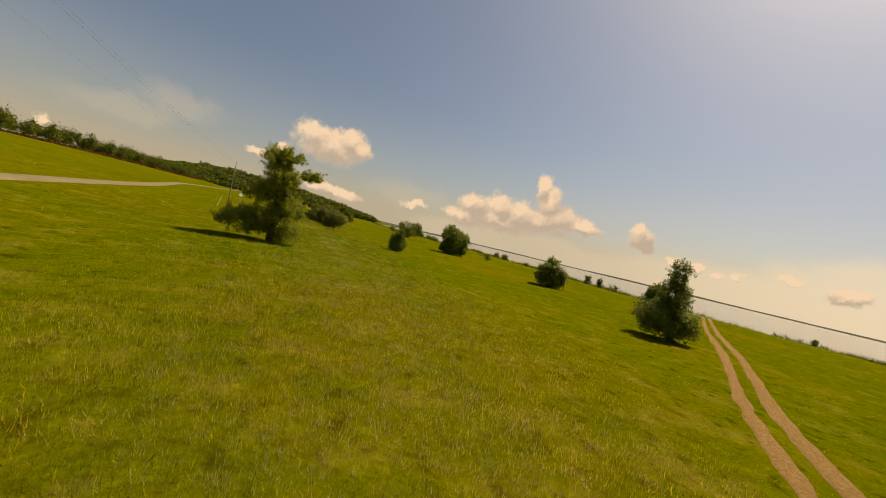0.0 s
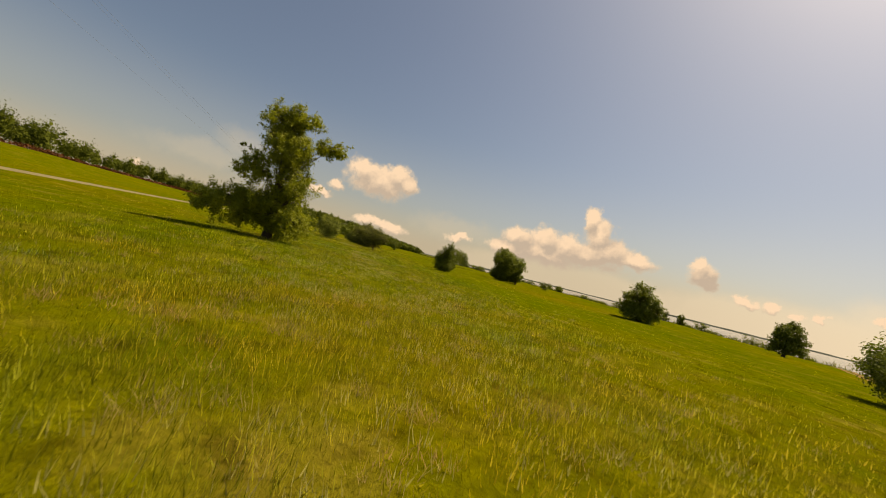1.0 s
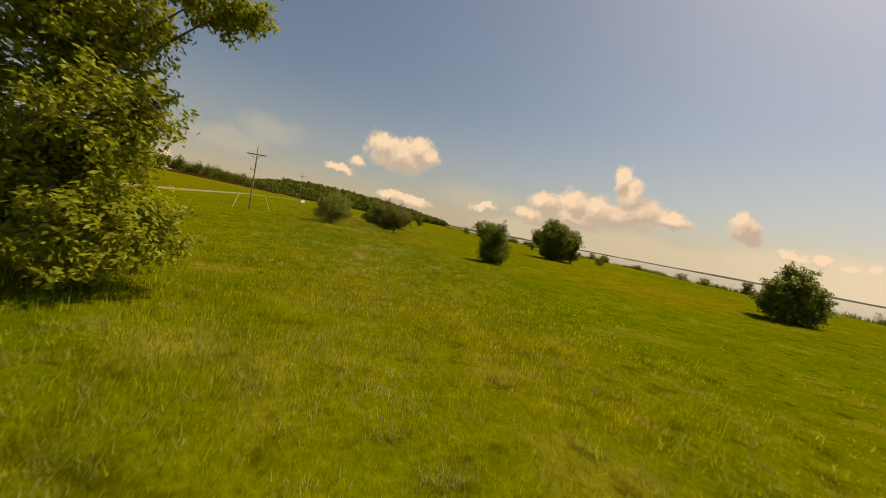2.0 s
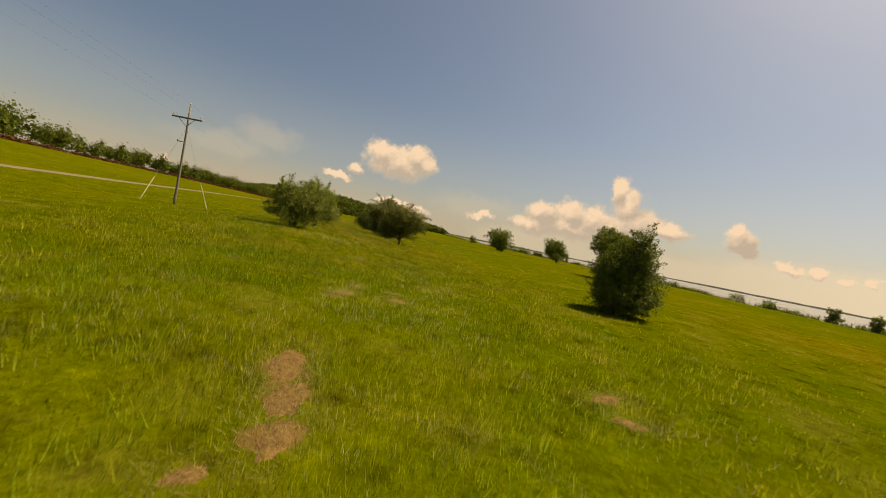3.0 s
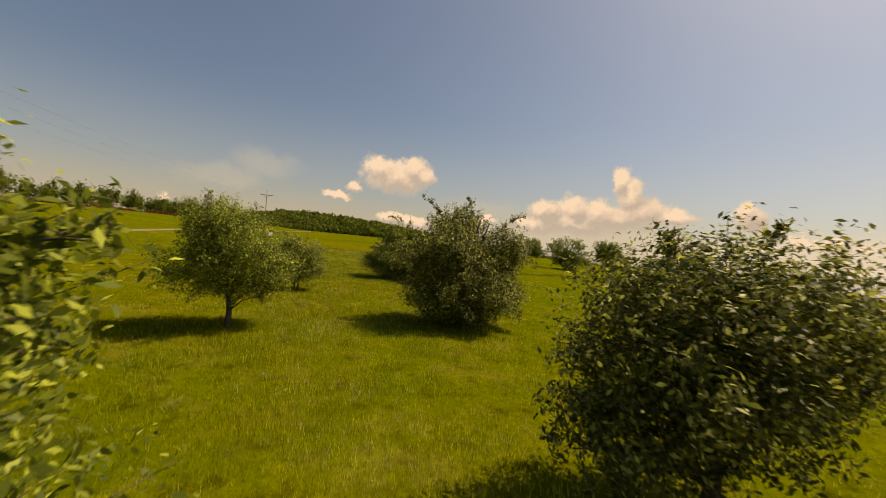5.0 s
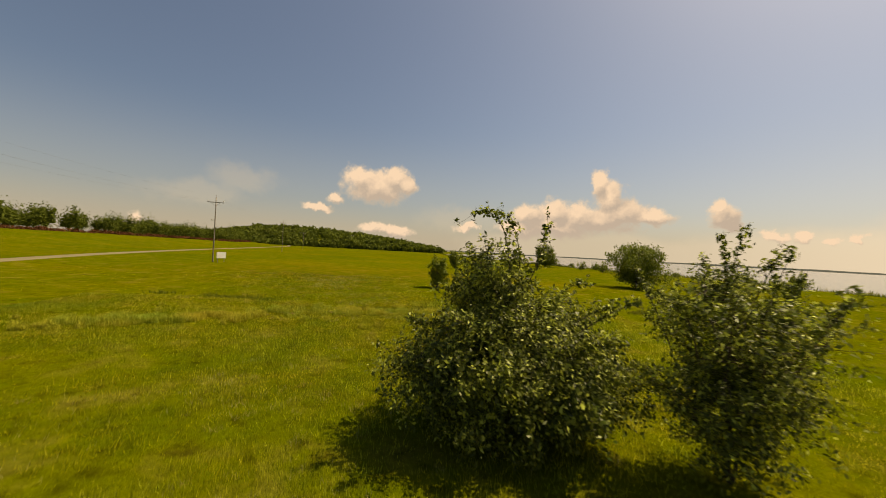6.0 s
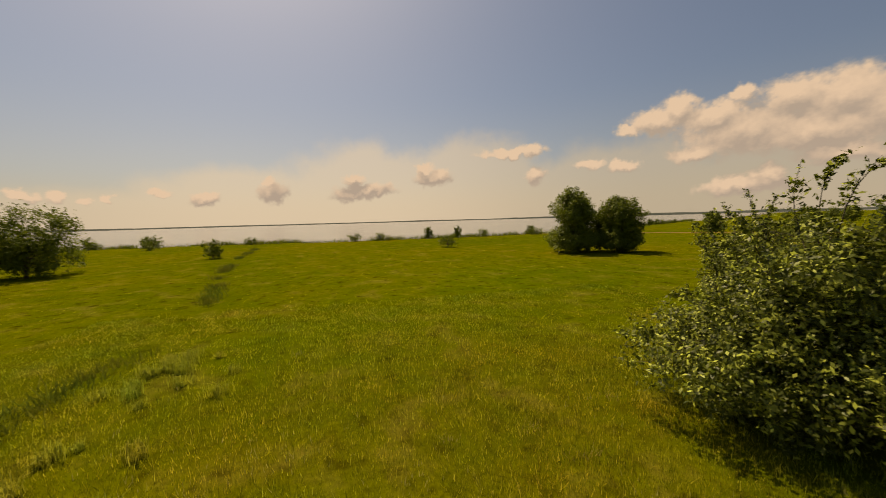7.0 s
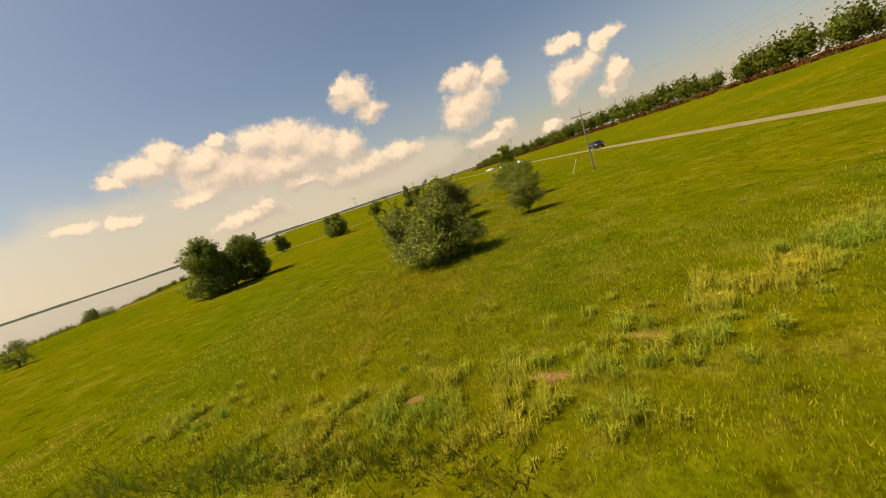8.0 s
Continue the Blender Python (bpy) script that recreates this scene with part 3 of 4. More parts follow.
tree("tree", -2.5, 66.8, [(0, 0, 2.0, 1.5, 1.4, 0.95, 4), (-0.4, 0, 2.7, 0.9, 0.9, 0.55, 1.6), (0.7, 0.1, 2.2, 0.8, 0.85, 0.6, 1.4), (-0.8, 0, 1.3, 0.9, 0.9, 0.55, 1.6), (0.4, 0, 1.0, 1.2, 1.2, 0.55, 2)],
     2.4, 0.08, 40000, 0.038, LEAF_PALE, 27, "rounded apple tree with ragged upright shoots", group="apple trees", gaps=0.42, shoot=0.65, stems=2,
     arches=[((0, 0, 2.8), (-0.1, 0, 3.3), (-0.4, 0, 3.6)), ((0.4, 0, 2.6), (0.6, 0, 3.2), (0.7, 0.1, 3.4)), ((0.9, 0, 2.2), (1.4, 0, 2.6), (1.6, 0.1, 2.5)), ((-0.8, 0, 2.4), (-1.2, 0, 3.0), (-1.4, 0, 3.0)), ((0.8, 0, 1.2), (1.5, 0, 1.4), (1.9, 0, 1.2))])
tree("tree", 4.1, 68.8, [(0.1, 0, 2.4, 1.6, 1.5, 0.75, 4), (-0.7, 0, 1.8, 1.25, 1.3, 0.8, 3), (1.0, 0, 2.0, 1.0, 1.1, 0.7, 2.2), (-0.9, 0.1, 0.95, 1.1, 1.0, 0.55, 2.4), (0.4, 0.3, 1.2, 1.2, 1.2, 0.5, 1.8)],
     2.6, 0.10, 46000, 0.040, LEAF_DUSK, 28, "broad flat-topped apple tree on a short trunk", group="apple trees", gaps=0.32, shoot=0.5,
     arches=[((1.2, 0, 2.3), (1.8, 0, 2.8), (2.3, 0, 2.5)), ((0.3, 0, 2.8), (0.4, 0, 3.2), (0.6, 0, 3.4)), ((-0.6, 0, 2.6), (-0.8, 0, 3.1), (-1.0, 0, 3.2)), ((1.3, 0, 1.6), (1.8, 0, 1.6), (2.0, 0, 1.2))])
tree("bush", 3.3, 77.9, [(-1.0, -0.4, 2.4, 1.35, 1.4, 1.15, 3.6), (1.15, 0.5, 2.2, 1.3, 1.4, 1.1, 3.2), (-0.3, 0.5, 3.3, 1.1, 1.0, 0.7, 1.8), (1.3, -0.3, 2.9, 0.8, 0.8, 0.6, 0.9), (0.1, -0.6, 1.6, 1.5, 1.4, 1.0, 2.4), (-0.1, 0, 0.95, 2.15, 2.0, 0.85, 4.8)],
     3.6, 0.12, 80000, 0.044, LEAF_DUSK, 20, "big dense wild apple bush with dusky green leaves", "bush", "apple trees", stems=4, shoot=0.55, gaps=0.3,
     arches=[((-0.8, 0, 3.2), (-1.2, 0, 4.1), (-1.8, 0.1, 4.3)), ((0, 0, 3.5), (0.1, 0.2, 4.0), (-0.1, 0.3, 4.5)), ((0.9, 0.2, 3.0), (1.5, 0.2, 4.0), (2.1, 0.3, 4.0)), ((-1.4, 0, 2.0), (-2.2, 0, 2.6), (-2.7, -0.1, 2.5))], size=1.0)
tree("tree", -3.45, 83.6, [(0, 0, 1.9, 1.15, 1.1, 0.7, 3), (0.6, 0, 1.2, 0.95, 0.9, 0.55, 2), (-0.4, 0, 2.4, 0.7, 0.7, 0.45, 1), (-0.7, 0.2, 1.2, 0.9, 0.8, 0.55, 1.6), (0.1, -0.2, 0.75, 0.7, 0.7, 0.4, 0.9)],
     2.0, 0.04, 30000, 0.036, LEAF_GREY, 21, "small young apple tree with a spreading crown", group="apple trees", shoot=0.6, gaps=0.42, stems=3,
     arches=[((0.3, 0, 1.6), (1.0, 0, 1.9), (1.5, 0.1, 1.6)), ((-0.3, 0, 2.2), (-0.5, 0, 2.8), (-0.9, 0, 3.0)), ((-0.5, 0, 1.6), (-1.2, 0, 2.2), (-1.6, 0, 2.1))], size=0.88)
SPRAYS = []  # side shoots that stand out all round
for i in range(16):
    c, s_, h = math.cos(i * 2.4), math.sin(i * 2.4), 0.5 + 0.13 * i
    q = math.sqrt(max(0.1, 1 - (h / 3.4) ** 2))
    SPRAYS.append(((1.5 * q * c, 1.5 * q * s_, h), (2.35 * q * c, 2.35 * q * s_, h + 0.6), (2.9 * q * c, 2.9 * q * s_, h + 0.45)))
tree("bush", 1.8, 91.0, [(0.0, 0, 1.7, 2.15, 2.0, 1.0, 3.8), (-0.4, 0.3, 2.7, 1.25, 1.2, 0.7, 1.7), (0.6, -0.2, 2.2, 1.2, 1.2, 0.7, 1.2), (-0.6, 0, 3.4, 0.8, 0.8, 0.6, 0.8), (0.1, 0, 1.0, 3.1, 2.4, 0.7, 7.5), (0.1, 0, 0.5, 2.2, 1.9, 0.5, 2.5)],
     2.5, 0.07, 80000, 0.052, LEAF_GREY, 22, "dense conical apple bush with arching top shoots", "bush", "apple trees", stems=4, shoot=0.8, gaps=0.5,
     arches=SPRAYS + [((-0.2, 0, 3.0), (-0.3, 0, 5.4), (-1.5, -0.2, 4.4)), ((0.0, 0, 3.0), (0.1, 0.1, 4.6), (-0.4, 0.3, 4.7)), ((0.1, 0, 2.9), (0.7, -0.1, 4.2), (0.5, -0.2, 4.7)), ((0.6, 0, 2.5), (1.3, 0.1, 3.3), (1.9, 0.2, 3.2)),
             ((-1.0, 0, 1.8), (-1.8, 0.1, 2.4), (-2.4, 0.1, 2.2)), ((0.2, 0.8, 2.6), (0.3, 1.2, 3.5), (0.2, 1.6, 3.8)), ((0.9, -0.9, 2.2), (1.4, -1.5, 3.0), (1.6, -1.9, 3.0))], size=0.9)
tree("tree", 4.4, 88.7, [(0, 0, 2.2, 1.1, 1.15, 0.8, 3), (0.4, 0, 1.4, 1.0, 1.0, 0.65, 2.4), (-0.3, 0, 2.8, 0.7, 0.75, 0.45, 0.8), (-0.4, 0, 1.2, 0.8, 0.8, 0.55, 1.2), (0.1, 0, 0.7, 0.9, 0.9, 0.5, 1.4)],
     2.3, 0.03, 24000, 0.040, LEAF_GREY, 23, "small spreading apple tree with a thin trunk", group="apple trees", shoot=0.8, gaps=0.48, stems=3,
     arches=[((0, 0, 2.5), (-0.2, 0, 3.3), (-0.3, 0, 3.8)), ((0.2, 0, 2.4), (0.5, 0, 3.2), (0.9, 0, 3.6)), ((-0.5, 0, 2.0), (-1.0, 0, 2.7), (-1.3, 0.1, 2.9)), ((0.3, 0.3, 2.2), (0.4, 0.7, 3.0), (0.3, 0.9, 3.5)), ((0.6, 0, 1.8), (1.1, 0, 2.6), (1.3, 0.1, 3.2)), ((0.1, -0.3, 2.4), (0.1, -0.5, 3.2), (0.2, -0.6, 3.6)),
             ((-0.2, 0.1, 2.6), (0.1, 0.1, 3.4), (0.2, 0.1, 4.0)), ((0.5, 0.3, 2.0), (0.8, 0.6, 2.8), (1.0, 0.8, 3.2)), ((-0.5, 0.2, 1.2), (-1.2, 0.2, 1.6), (-1.5, 0.2, 1.5))] + [((0.8 * math.cos(2.4 * i), 0.8 * math.sin(2.4 * i), 1.9), (1.1 * math.cos(2.4 * i), 1.1 * math.sin(2.4 * i), 2.7), (1.4 * math.cos(2.4 * i), 1.4 * math.sin(2.4 * i), 3.3 - 0.08 * i)) for i in range(9)])


def shrub(x, y, h, w, seed, label, mat=None):
    return tree("shrub", x, y, [(0, 0, h * 0.62, w * 0.5, w * 0.5, h * 0.36, 3), (w * 0.12, 0, h * 0.3, w * 0.55, w * 0.5, h * 0.28, 3)],
                h * 0.8, 0.04 + 0.012 * h, int(900 + 380 * h * h), 0.05 + 0.014 * h, mat or LEAF_DARK, seed, label, "shrub", "meadow shrubs", twigs=20)


SHRUBS = [(5.6, 116.8, 2.8, 1.8), (17.0, 155.0, 3.4, 3.0), (31.8, 122.8, 5.4, 6.2), (70.0, 167.0, 8.0, 8.5), (40.0, 177.0, 3.0, 3.0), (56.0, 191.0, 6.9, 6.5), (42.4, 113.6, 2.0, 2.0),
          (64.0, 129.7, 1.6, 2.8), (74.5, 83.0, 2.6, 2.0), (73.0, 77.0, 2.5, 1.8), (75.5, 93.3, 1.7, 2.4), (44.0, 86.5, 1.7, 3.0), (58.0, 165.0, 2.2, 3.5), (62.0, 180.0, 2.4, 3.2), (83.0, 149.0, 2.5, 2.6),
          (38.0, 3.0, 4.4, 4.6), (78.0, -50.0, 5.0, 5.0), (84.0, -53.0, 4.6, 4.4), (40.0, -60.0, 5.0, 5.0), (70.0, 60.0, 1.4, 4.0)]
r = np.random.default_rng(44)
for t in np.sort(r.uniform(-60, 230, 34)):
    SHRUBS.append((float(np.interp(t, [q[1] for q in SHORE], [q[0] for q in SHORE])) - r.uniform(2.5, 6), float(t), r.uniform(0.9, 2.6), r.uniform(1.0, 3.4)))
for i, (x, y, h, w) in enumerate(SHRUBS):
    shrub(x, y, h, w, 100 + i, "low green shrub at the lake side of the meadow" if x > 40 else "small dark green shrub standing in the meadow")


def blades(name, x, y, h, w, mat, seed, label, cat, lean=0.35):
    """A mass of single grass blades on the ground."""
    rng = np.random.default_rng(seed)
    n = len(x)
    a = rng.uniform(0, 2 * math.pi, n)
    z = ground_z(x, y)
    dx, dy = np.cos(a), np.sin(a)
    l = rng.normal(size=(n, 2)) * (lean * h)[:, None]
    base = np.stack([x, y, z - 0.03], 1)
    side = np.stack([-dy, dx, 0 * dx], 1) * (w / 2)[:, None]
    tip = np.stack([x + l[:, 0], y + l[:, 1], z + h], 1)
    v = np.stack([base - side, base + side, tip], 1).reshape(-1, 3)
    ob = array_mesh(name, v, np.arange(3 * n).reshape(-1, 3), mat)
    return tagged(ob, label, cat, kind="stuff")


def arched_blades(name, x, y, h, w, mat, seed, label, cat):
    """Long blades that rise, bend over and hang at the tip."""
    rng = np.random.default_rng(seed)
    n = len(x)
    a = rng.uniform(0, 2 * math.pi, n)
    z = ground_z(x, y)
    out = np.stack([np.cos(a), np.sin(a), 0 * a], 1)
    side = np.stack([-np.sin(a), np.cos(a), 0 * a], 1) * (w / 2)[:, None]
    up = np.array([0.0, 0.0, 1.0])
    bend = rng.uniform(0.15, 0.75, n)[:, None]
    hh = h[:, None]
    p0 = np.stack([x, y, z - 0.03], 1)
    p1 = p0 + up * (0.62 * hh) + out * (0.28 * bend * hh)
    p2 = p1 + up * (0.38 * hh * (1.1 - 1.5 * bend)) + out * (0.75 * bend * hh)
    v = np.stack([p0 - side, p0 + side, p1 + side * 0.8, p1 - side * 0.8, p2], 1).reshape(-1, 3)
    i = np.arange(n)[:, None] * 5
    f = np.concatenate([i + np.array([0, 1, 2]), i + np.array([0, 2, 3]), i + np.array([3, 2, 4])])
    return tagged(array_mesh(name, v, f, mat), label, cat, kind="stuff")


rng = np.random.default_rng(5)
LANE = [(-2.5, 0), (0.1, 7), (0.6, 12), (1.7, 19), (1.8, 38), (1.9, 44), (0.8, 51), (0.0, 68), (-1.3, 84), (-1.5, 93), (0.0, 100), (-1.0, 106), (-3.0, 112), (-5, 122)]


def off_patches(x, y, r):
    """False on the bare spots, with a ragged edge."""
    keep = np.ones(len(x), bool)
    for px, py, rx, ry, turn, _ in PATCHES:
        c, s_ = math.cos(radians(turn)), math.sin(radians(turn))
        u, w = c * (x - px) + s_ * (y - py), -s_ * (x - px) + c * (y - py)
        keep &= (u / (rx * 0.9)) ** 2 + (w / (max(ry, 0.26) * 0.9)) ** 2 > r.uniform(0.0, 1.1, len(x)) ** 0.35
    return keep


def lane_points(n, width, seed):
    r = np.random.default_rng(seed)
    y = r.uniform(-2, 128, n)
    cx = np.interp(y, [q[1] for q in LANE], [q[0] for q in LANE])
    off = r.normal(size=n) * width
    x = cx + off
    road, _ = line_distance(x, y, ROAD)
    t, _ = line_distance(x, y, TRACK)
    keep = (np.abs(np.abs(t) - 0.5) > r.uniform(0.05, 0.4, n)) & (np.abs(road) > 4)
    keep &= off_patches(x, y, r)
    return x[keep], y[keep], np.abs(off[keep]), r


for count, width, seed in ((430000, 4.0, 31), (130000, 13.0, 35)):
    x, y, d, r = lane_points(count, width, seed)
    tuft = 0.5 + 0.5 * value_noise(x, y, 1.1, 12)
    low = 1 - 0.6 * smooth(3, 11, d)
    blades("meadow_grass", x, y, (0.05 + 0.13 * tuft ** 1.5) * low * r.uniform(0.5, 1.2, len(x)), 0.006 + 0.0009 * d, BLADE, seed + 1, "long olive-green meadow grass blades", "grass", 0.34)
x, y, d, r = lane_points(520000, 3.8, 33)
k = value_noise(x, y, 2.3, 14) + 0.9 * value_noise(x, y, 0.6, 15) + 0.5 * value_noise(x, y, 9.0, 16) > 0.1 + 0.2 * smooth(24, 34, y)
x, y, d = x[k], y[k], d[k]
blades("dry_stalks", x, y, r.uniform(0.06, 0.19, len(x)) * (1 - 0.4 * smooth(4, 12, d)), 0.005 + 0.0009 * d, SEEDING, 34, "pale upright grass stalks among the green", "grass", 0.22)
# sparse bleached blades, in small bunches
x, y, d, r = lane_points(220000, 2.6, 71)
k = value_noise(x, y, 0.16, 72) + 0.7 * value_noise(x, y, 1.6, 73) + 0.5 * value_noise(x, y, 7.0, 74) > 0.75 - 0.35 * smooth(30, 22, y)
x, y, d = x[k], y[k], d[k]
blades("bleached_blades", x, y, r.uniform(0.05, 0.14, len(x)), r.uniform(0.006, 0.011, len(x)), PALE, 75, "bleached upright blades scattered through the grass", "grass", 0.3)
# tufts of last year's dead grass, most of them on the dry stretch
x, y, d, r = lane_points(4000, 3.6, 61)
k = (y < 30) | (r.uniform(size=len(y)) < 0.2)
x, y = np.repeat(x[k], 34), np.repeat(y[k], 34)
x, y = x + r.normal(size=len(x)) * 0.09, y + r.normal(size=len(y)) * 0.09
blades("dead_grass_tufts", x, y, r.uniform(0.03, 0.15, len(x)), r.uniform(0.004, 0.009, len(x)), STALK, 62, "tan tufts of dead grass standing in the meadow", "grass", 0.6)
# small leafy weeds between the grass
x, y, d, r = lane_points(900, 3.6, 45)
x = np.repeat(x, 26) + r.normal(size=26 * len(x)) * 0.10
y = np.repeat(y, 26) + r.normal(size=26 * len(y)) * 0.10
blades("leafy_weeds", x, y, r.uniform(0.02, 0.07, len(x)), r.uniform(0.007, 0.016, len(x)), WEED, 46, "low leafy green weeds in the meadow", "weeds", 0.9)
# rougher, paler growth round the ditch
r = np.random.default_rng(39)
x, y = r.uniform(-16, 14, 420000), r.uniform(86, 108, 420000)
k = value_noise(x, y, 1.7, 24) + 0.9 * value_noise(x, y, 0.45, 25) + 0.5 * value_noise(x, y, 6.0, 26) + 0.6 * r.normal(size=len(x)) > -0.35 + 1.9 * smooth(99, 92, y) * smooth(0, -5, x) + 0.8 * smooth(94, 87, y)
k &= off_patches(x, y, r)
x, y = x[k], y[k]
blades("seeding_grass", x, y, r.uniform(0.03, 0.08, len(x)) + 0.12 * r.uniform(0, 1, len(x)) ** 4, r.uniform(0.006, 0.013, len(x)), SEEDING, 40, "pale yellow-green seeding grass in loose drifts", "grass", 0.3)
# straw lying on the bare patches
xs, ys = [], []
for px, py, rx, ry, turn, _ in PATCHES:
    n_ = int(4200 * rx * max(ry, 0.2)) + 60
    a, q = r.uniform(0, 6.283, n_), np.sqrt(r.uniform(0, 1.7, n_))
    u, w = q * rx * np.cos(a), q * max(ry, 0.2) * np.sin(a)
    c, s_ = math.cos(radians(turn)), math.sin(radians(turn))
    xs.append(px + c * u - s_ * w)
    ys.append(py + s_ * u + c * w)
x, y = np.concatenate(xs), np.concatenate(ys)
blades("straw", x, y, r.uniform(0.035, 0.075, len(x)), r.uniform(0.004, 0.010, len(x)), STALK, 42, "dry straw lying on bare soil", "straw", 1.3)
# tall tussocks near the ditch
r = np.random.default_rng(37)  # they follow the ditch and thin out from it
hx_ = r.uniform(-12.5, 4.5, 420)
hy_ = np.interp(hx_, [-12.5, -9.3, -6.9, -5.1, -2.8, -0.6, 3.1, 4.5], [99.6, 100.7, 102.0, 103.0, 103.9, 104.2, 104.3, 104.2]) + r.normal(size=420) * np.interp(hx_, [-12, -7, -3, 4], [0.5, 0.55, 0.9, 0.6])
k = value_noise(hx_, hy_, 0.8, 51) > -0.45
hx_, hy_ = hx_[k], hy_[k]
hx_ = np.concatenate([hx_, r.uniform(-14, 8, 26), r.normal(size=26) * 0.7 + 7.4])
hy_ = np.concatenate([hy_, r.uniform(99, 107, 26), r.normal(size=26) * 0.4 + 102.8])
k = off_patches(hx_, hy_, r)
hx_, hy_ = hx_[k], hy_[k]
BLADES = 90
big = np.repeat(r.uniform(0.45, 1.0, len(hx_)), BLADES)
x = np.repeat(hx_, BLADES) + r.normal(size=len(big)) * 0.10 * big
y = np.repeat(hy_, BLADES) + r.normal(size=len(big)) * 0.10 * big
arched_blades("grass_tussocks", x, y, 0.44 * big * r.uniform(0.45, 1.1, len(x)), r.uniform(0.007, 0.017, len(x)), TUSSOCK, 38, "tall light green grass tussocks near the ditch", "grass")


def weed_strip(name, line, half, n, seed, label, hmax, mat, wide=1.0, gap=-0.25):
    r = np.random.default_rng(seed)
    run = [0.0]
    for a, b in zip(line, line[1:]):
        run.append(run[-1] + math.hypot(b[0] - a[0], b[1] - a[1]))
    s = r.uniform(0, run[-1], n)
    k = value_noise(s, 0 * s, 1.5, seed) > gap
    s = s[k]
    x = np.interp(s, run, [q[0] for q in line]) + r.normal(size=len(s)) * half
    y = np.interp(s, run, [q[1] for q in line]) + r.normal(size=len(s)) * half
    clump = 0.5 + 0.5 * value_noise(x, y, 0.9, seed + 1)
    blades(name, x, y, hmax * (0.3 + 0.7 * clump) * r.uniform(0.5, 1, len(x)), r.uniform(0.02, 0.05, len(x)) * wide, mat, seed, label, "weeds", 0.5)


weed_strip("ditch_weeds", DITCH, 0.28, 11000, 41, "weeds growing along a shallow ditch", 0.5, WEED_DARK, gap=0.0)
weed_strip("shore_reeds", [p for p in SHORE if -120 < p[1] < 420], 1.2, 44000, 43, "uneven fringe of reeds and weeds at the lake edge", 1.5, WEED_DARK, 4.0)


def woods(name, spots, mat, seed, label, leaf=0.55, per=420):
    """Many trees far off as one mass of leaf clumps. spots: x, y, z, height, width."""
    r = np.random.default_rng(seed)
    vs = []
    for x, y, z, h, w in spots:
        n = per
        d = r.normal(size=(n, 3))
        d /= np.linalg.norm(d, axis=1)[:, None]
        t = r.uniform(0.3, 1, n) ** 0.4 * (1 + 0.18 * r.normal(size=n))
        core = np.arange(n) < n // 7  # the close inner boughs
        t = np.where(core, t * 0.6, t)
        shape = np.array([w / 2, w / 2, h * 0.46])
        p = np.array([x, y, z + h * 0.52]) + d * t[:, None] * shape * r.uniform(0.8, 1.15)
        nrm = d + r.normal(size=(n, 3)) * 0.8
        nrm /= np.linalg.norm(nrm, axis=1)[:, None]
        u = np.cross(nrm, r.normal(size=(n, 3)))
        u /= np.linalg.norm(u, axis=1)[:, None]
        q = np.cross(nrm, u)
        s = (leaf * r.uniform(0.5, 1.3, n) * np.where(core, 2.6, 1.0))[:, None]
        vs.append(np.stack([p - u * s, p - q * s * 0.7, p + u * s, p + q * s * 0.7], 1).reshape(-1, 3))
    v = np.concatenate(vs)
    ob = array_mesh(name, v, np.arange(len(v)).reshape(-1, 4), mat)
    return tagged(ob, label, "forest", kind="stuff")


def along_line(line, step, back, seed):
    r = np.random.default_rng(seed)
    out = []
    for (ax, ay), (bx, by) in zip(line, line[1:]):
        ln = math.hypot(bx - ax, by - ay)
        for _ in range(int(ln / step)):
            t = r.uniform()
            o = r.uniform(0, back)
            out.append((ax + (bx - ax) * t - (by - ay) / ln * o, ay + (by - ay) * t + (bx - ax) / ln * o))
    return out, r


pts, r = along_line(FOREST_EDGE, 1.15, 13, 51)
woods("forest_edge", [(x, y, float(ground_z(x, y)) - 0.3, float(9.6 + 3.2 * value_noise(x, y, 16.0, 57)) * r.uniform(0.7, 1.15) * float(np.interp(y, [0, 60, 110, 150, 200], [0.78, 1.35, 1.75, 1.3, 1.05])), r.uniform(3.5, 6.0)) for x, y in pts], FAR_LEAF, 52, "green deciduous forest edge beyond the road", 0.31, 240)
pts, r = along_line(offset_line(FOREST_EDGE, -5.0), 1.2, 4.0, 53)
woods("forest_scrub", [(x, y, float(ground_z(x, y)) - 0.3, r.uniform(1.0, 1.9), r.uniform(3, 4.5)) for x, y in pts], BROWN_SCRUB, 54, "reddish brown undergrowth along the foot of the forest", 0.21, 80)


def hill_height(x):
    return np.interp(x, [-260, -190, -150, -110, -40, 20, 70, 105], [0, 6, 19, 23, 20, 16, 8, 0])


hx, hy = np.meshgrid(np.linspace(-280, 130, 42), np.linspace(520, 760, 18))
hz = hill_height(hx) * np.clip(1 - np.abs(hy - 640) / 120, 0, 1) ** 0.5 - 0.5
hidx = np.arange(hx.size).reshape(hx.shape)
hill = array_mesh("hill", np.stack([hx.ravel(), hy.ravel(), hz.ravel()], 1), np.stack([hidx[:-1, :-1], hidx[:-1, 1:], hidx[1:, 1:], hidx[1:, :-1]], -1).reshape(-1, 4), MEADOW, smooth=True)
tagged(hill, "low wooded hill in the distance", "hill", kind="structure")
r = np.random.default_rng(61)
spots = []
for _ in range(760):
    x, y = r.uniform(-235, 95), 512 + 135 * r.uniform() ** 1.6
    spots.append((x, y, float(hill_height(x) * max(0, 1 - abs(y - 640) / 120) ** 0.5) - 1.0, r.uniform(5, 9), r.uniform(8, 14)))
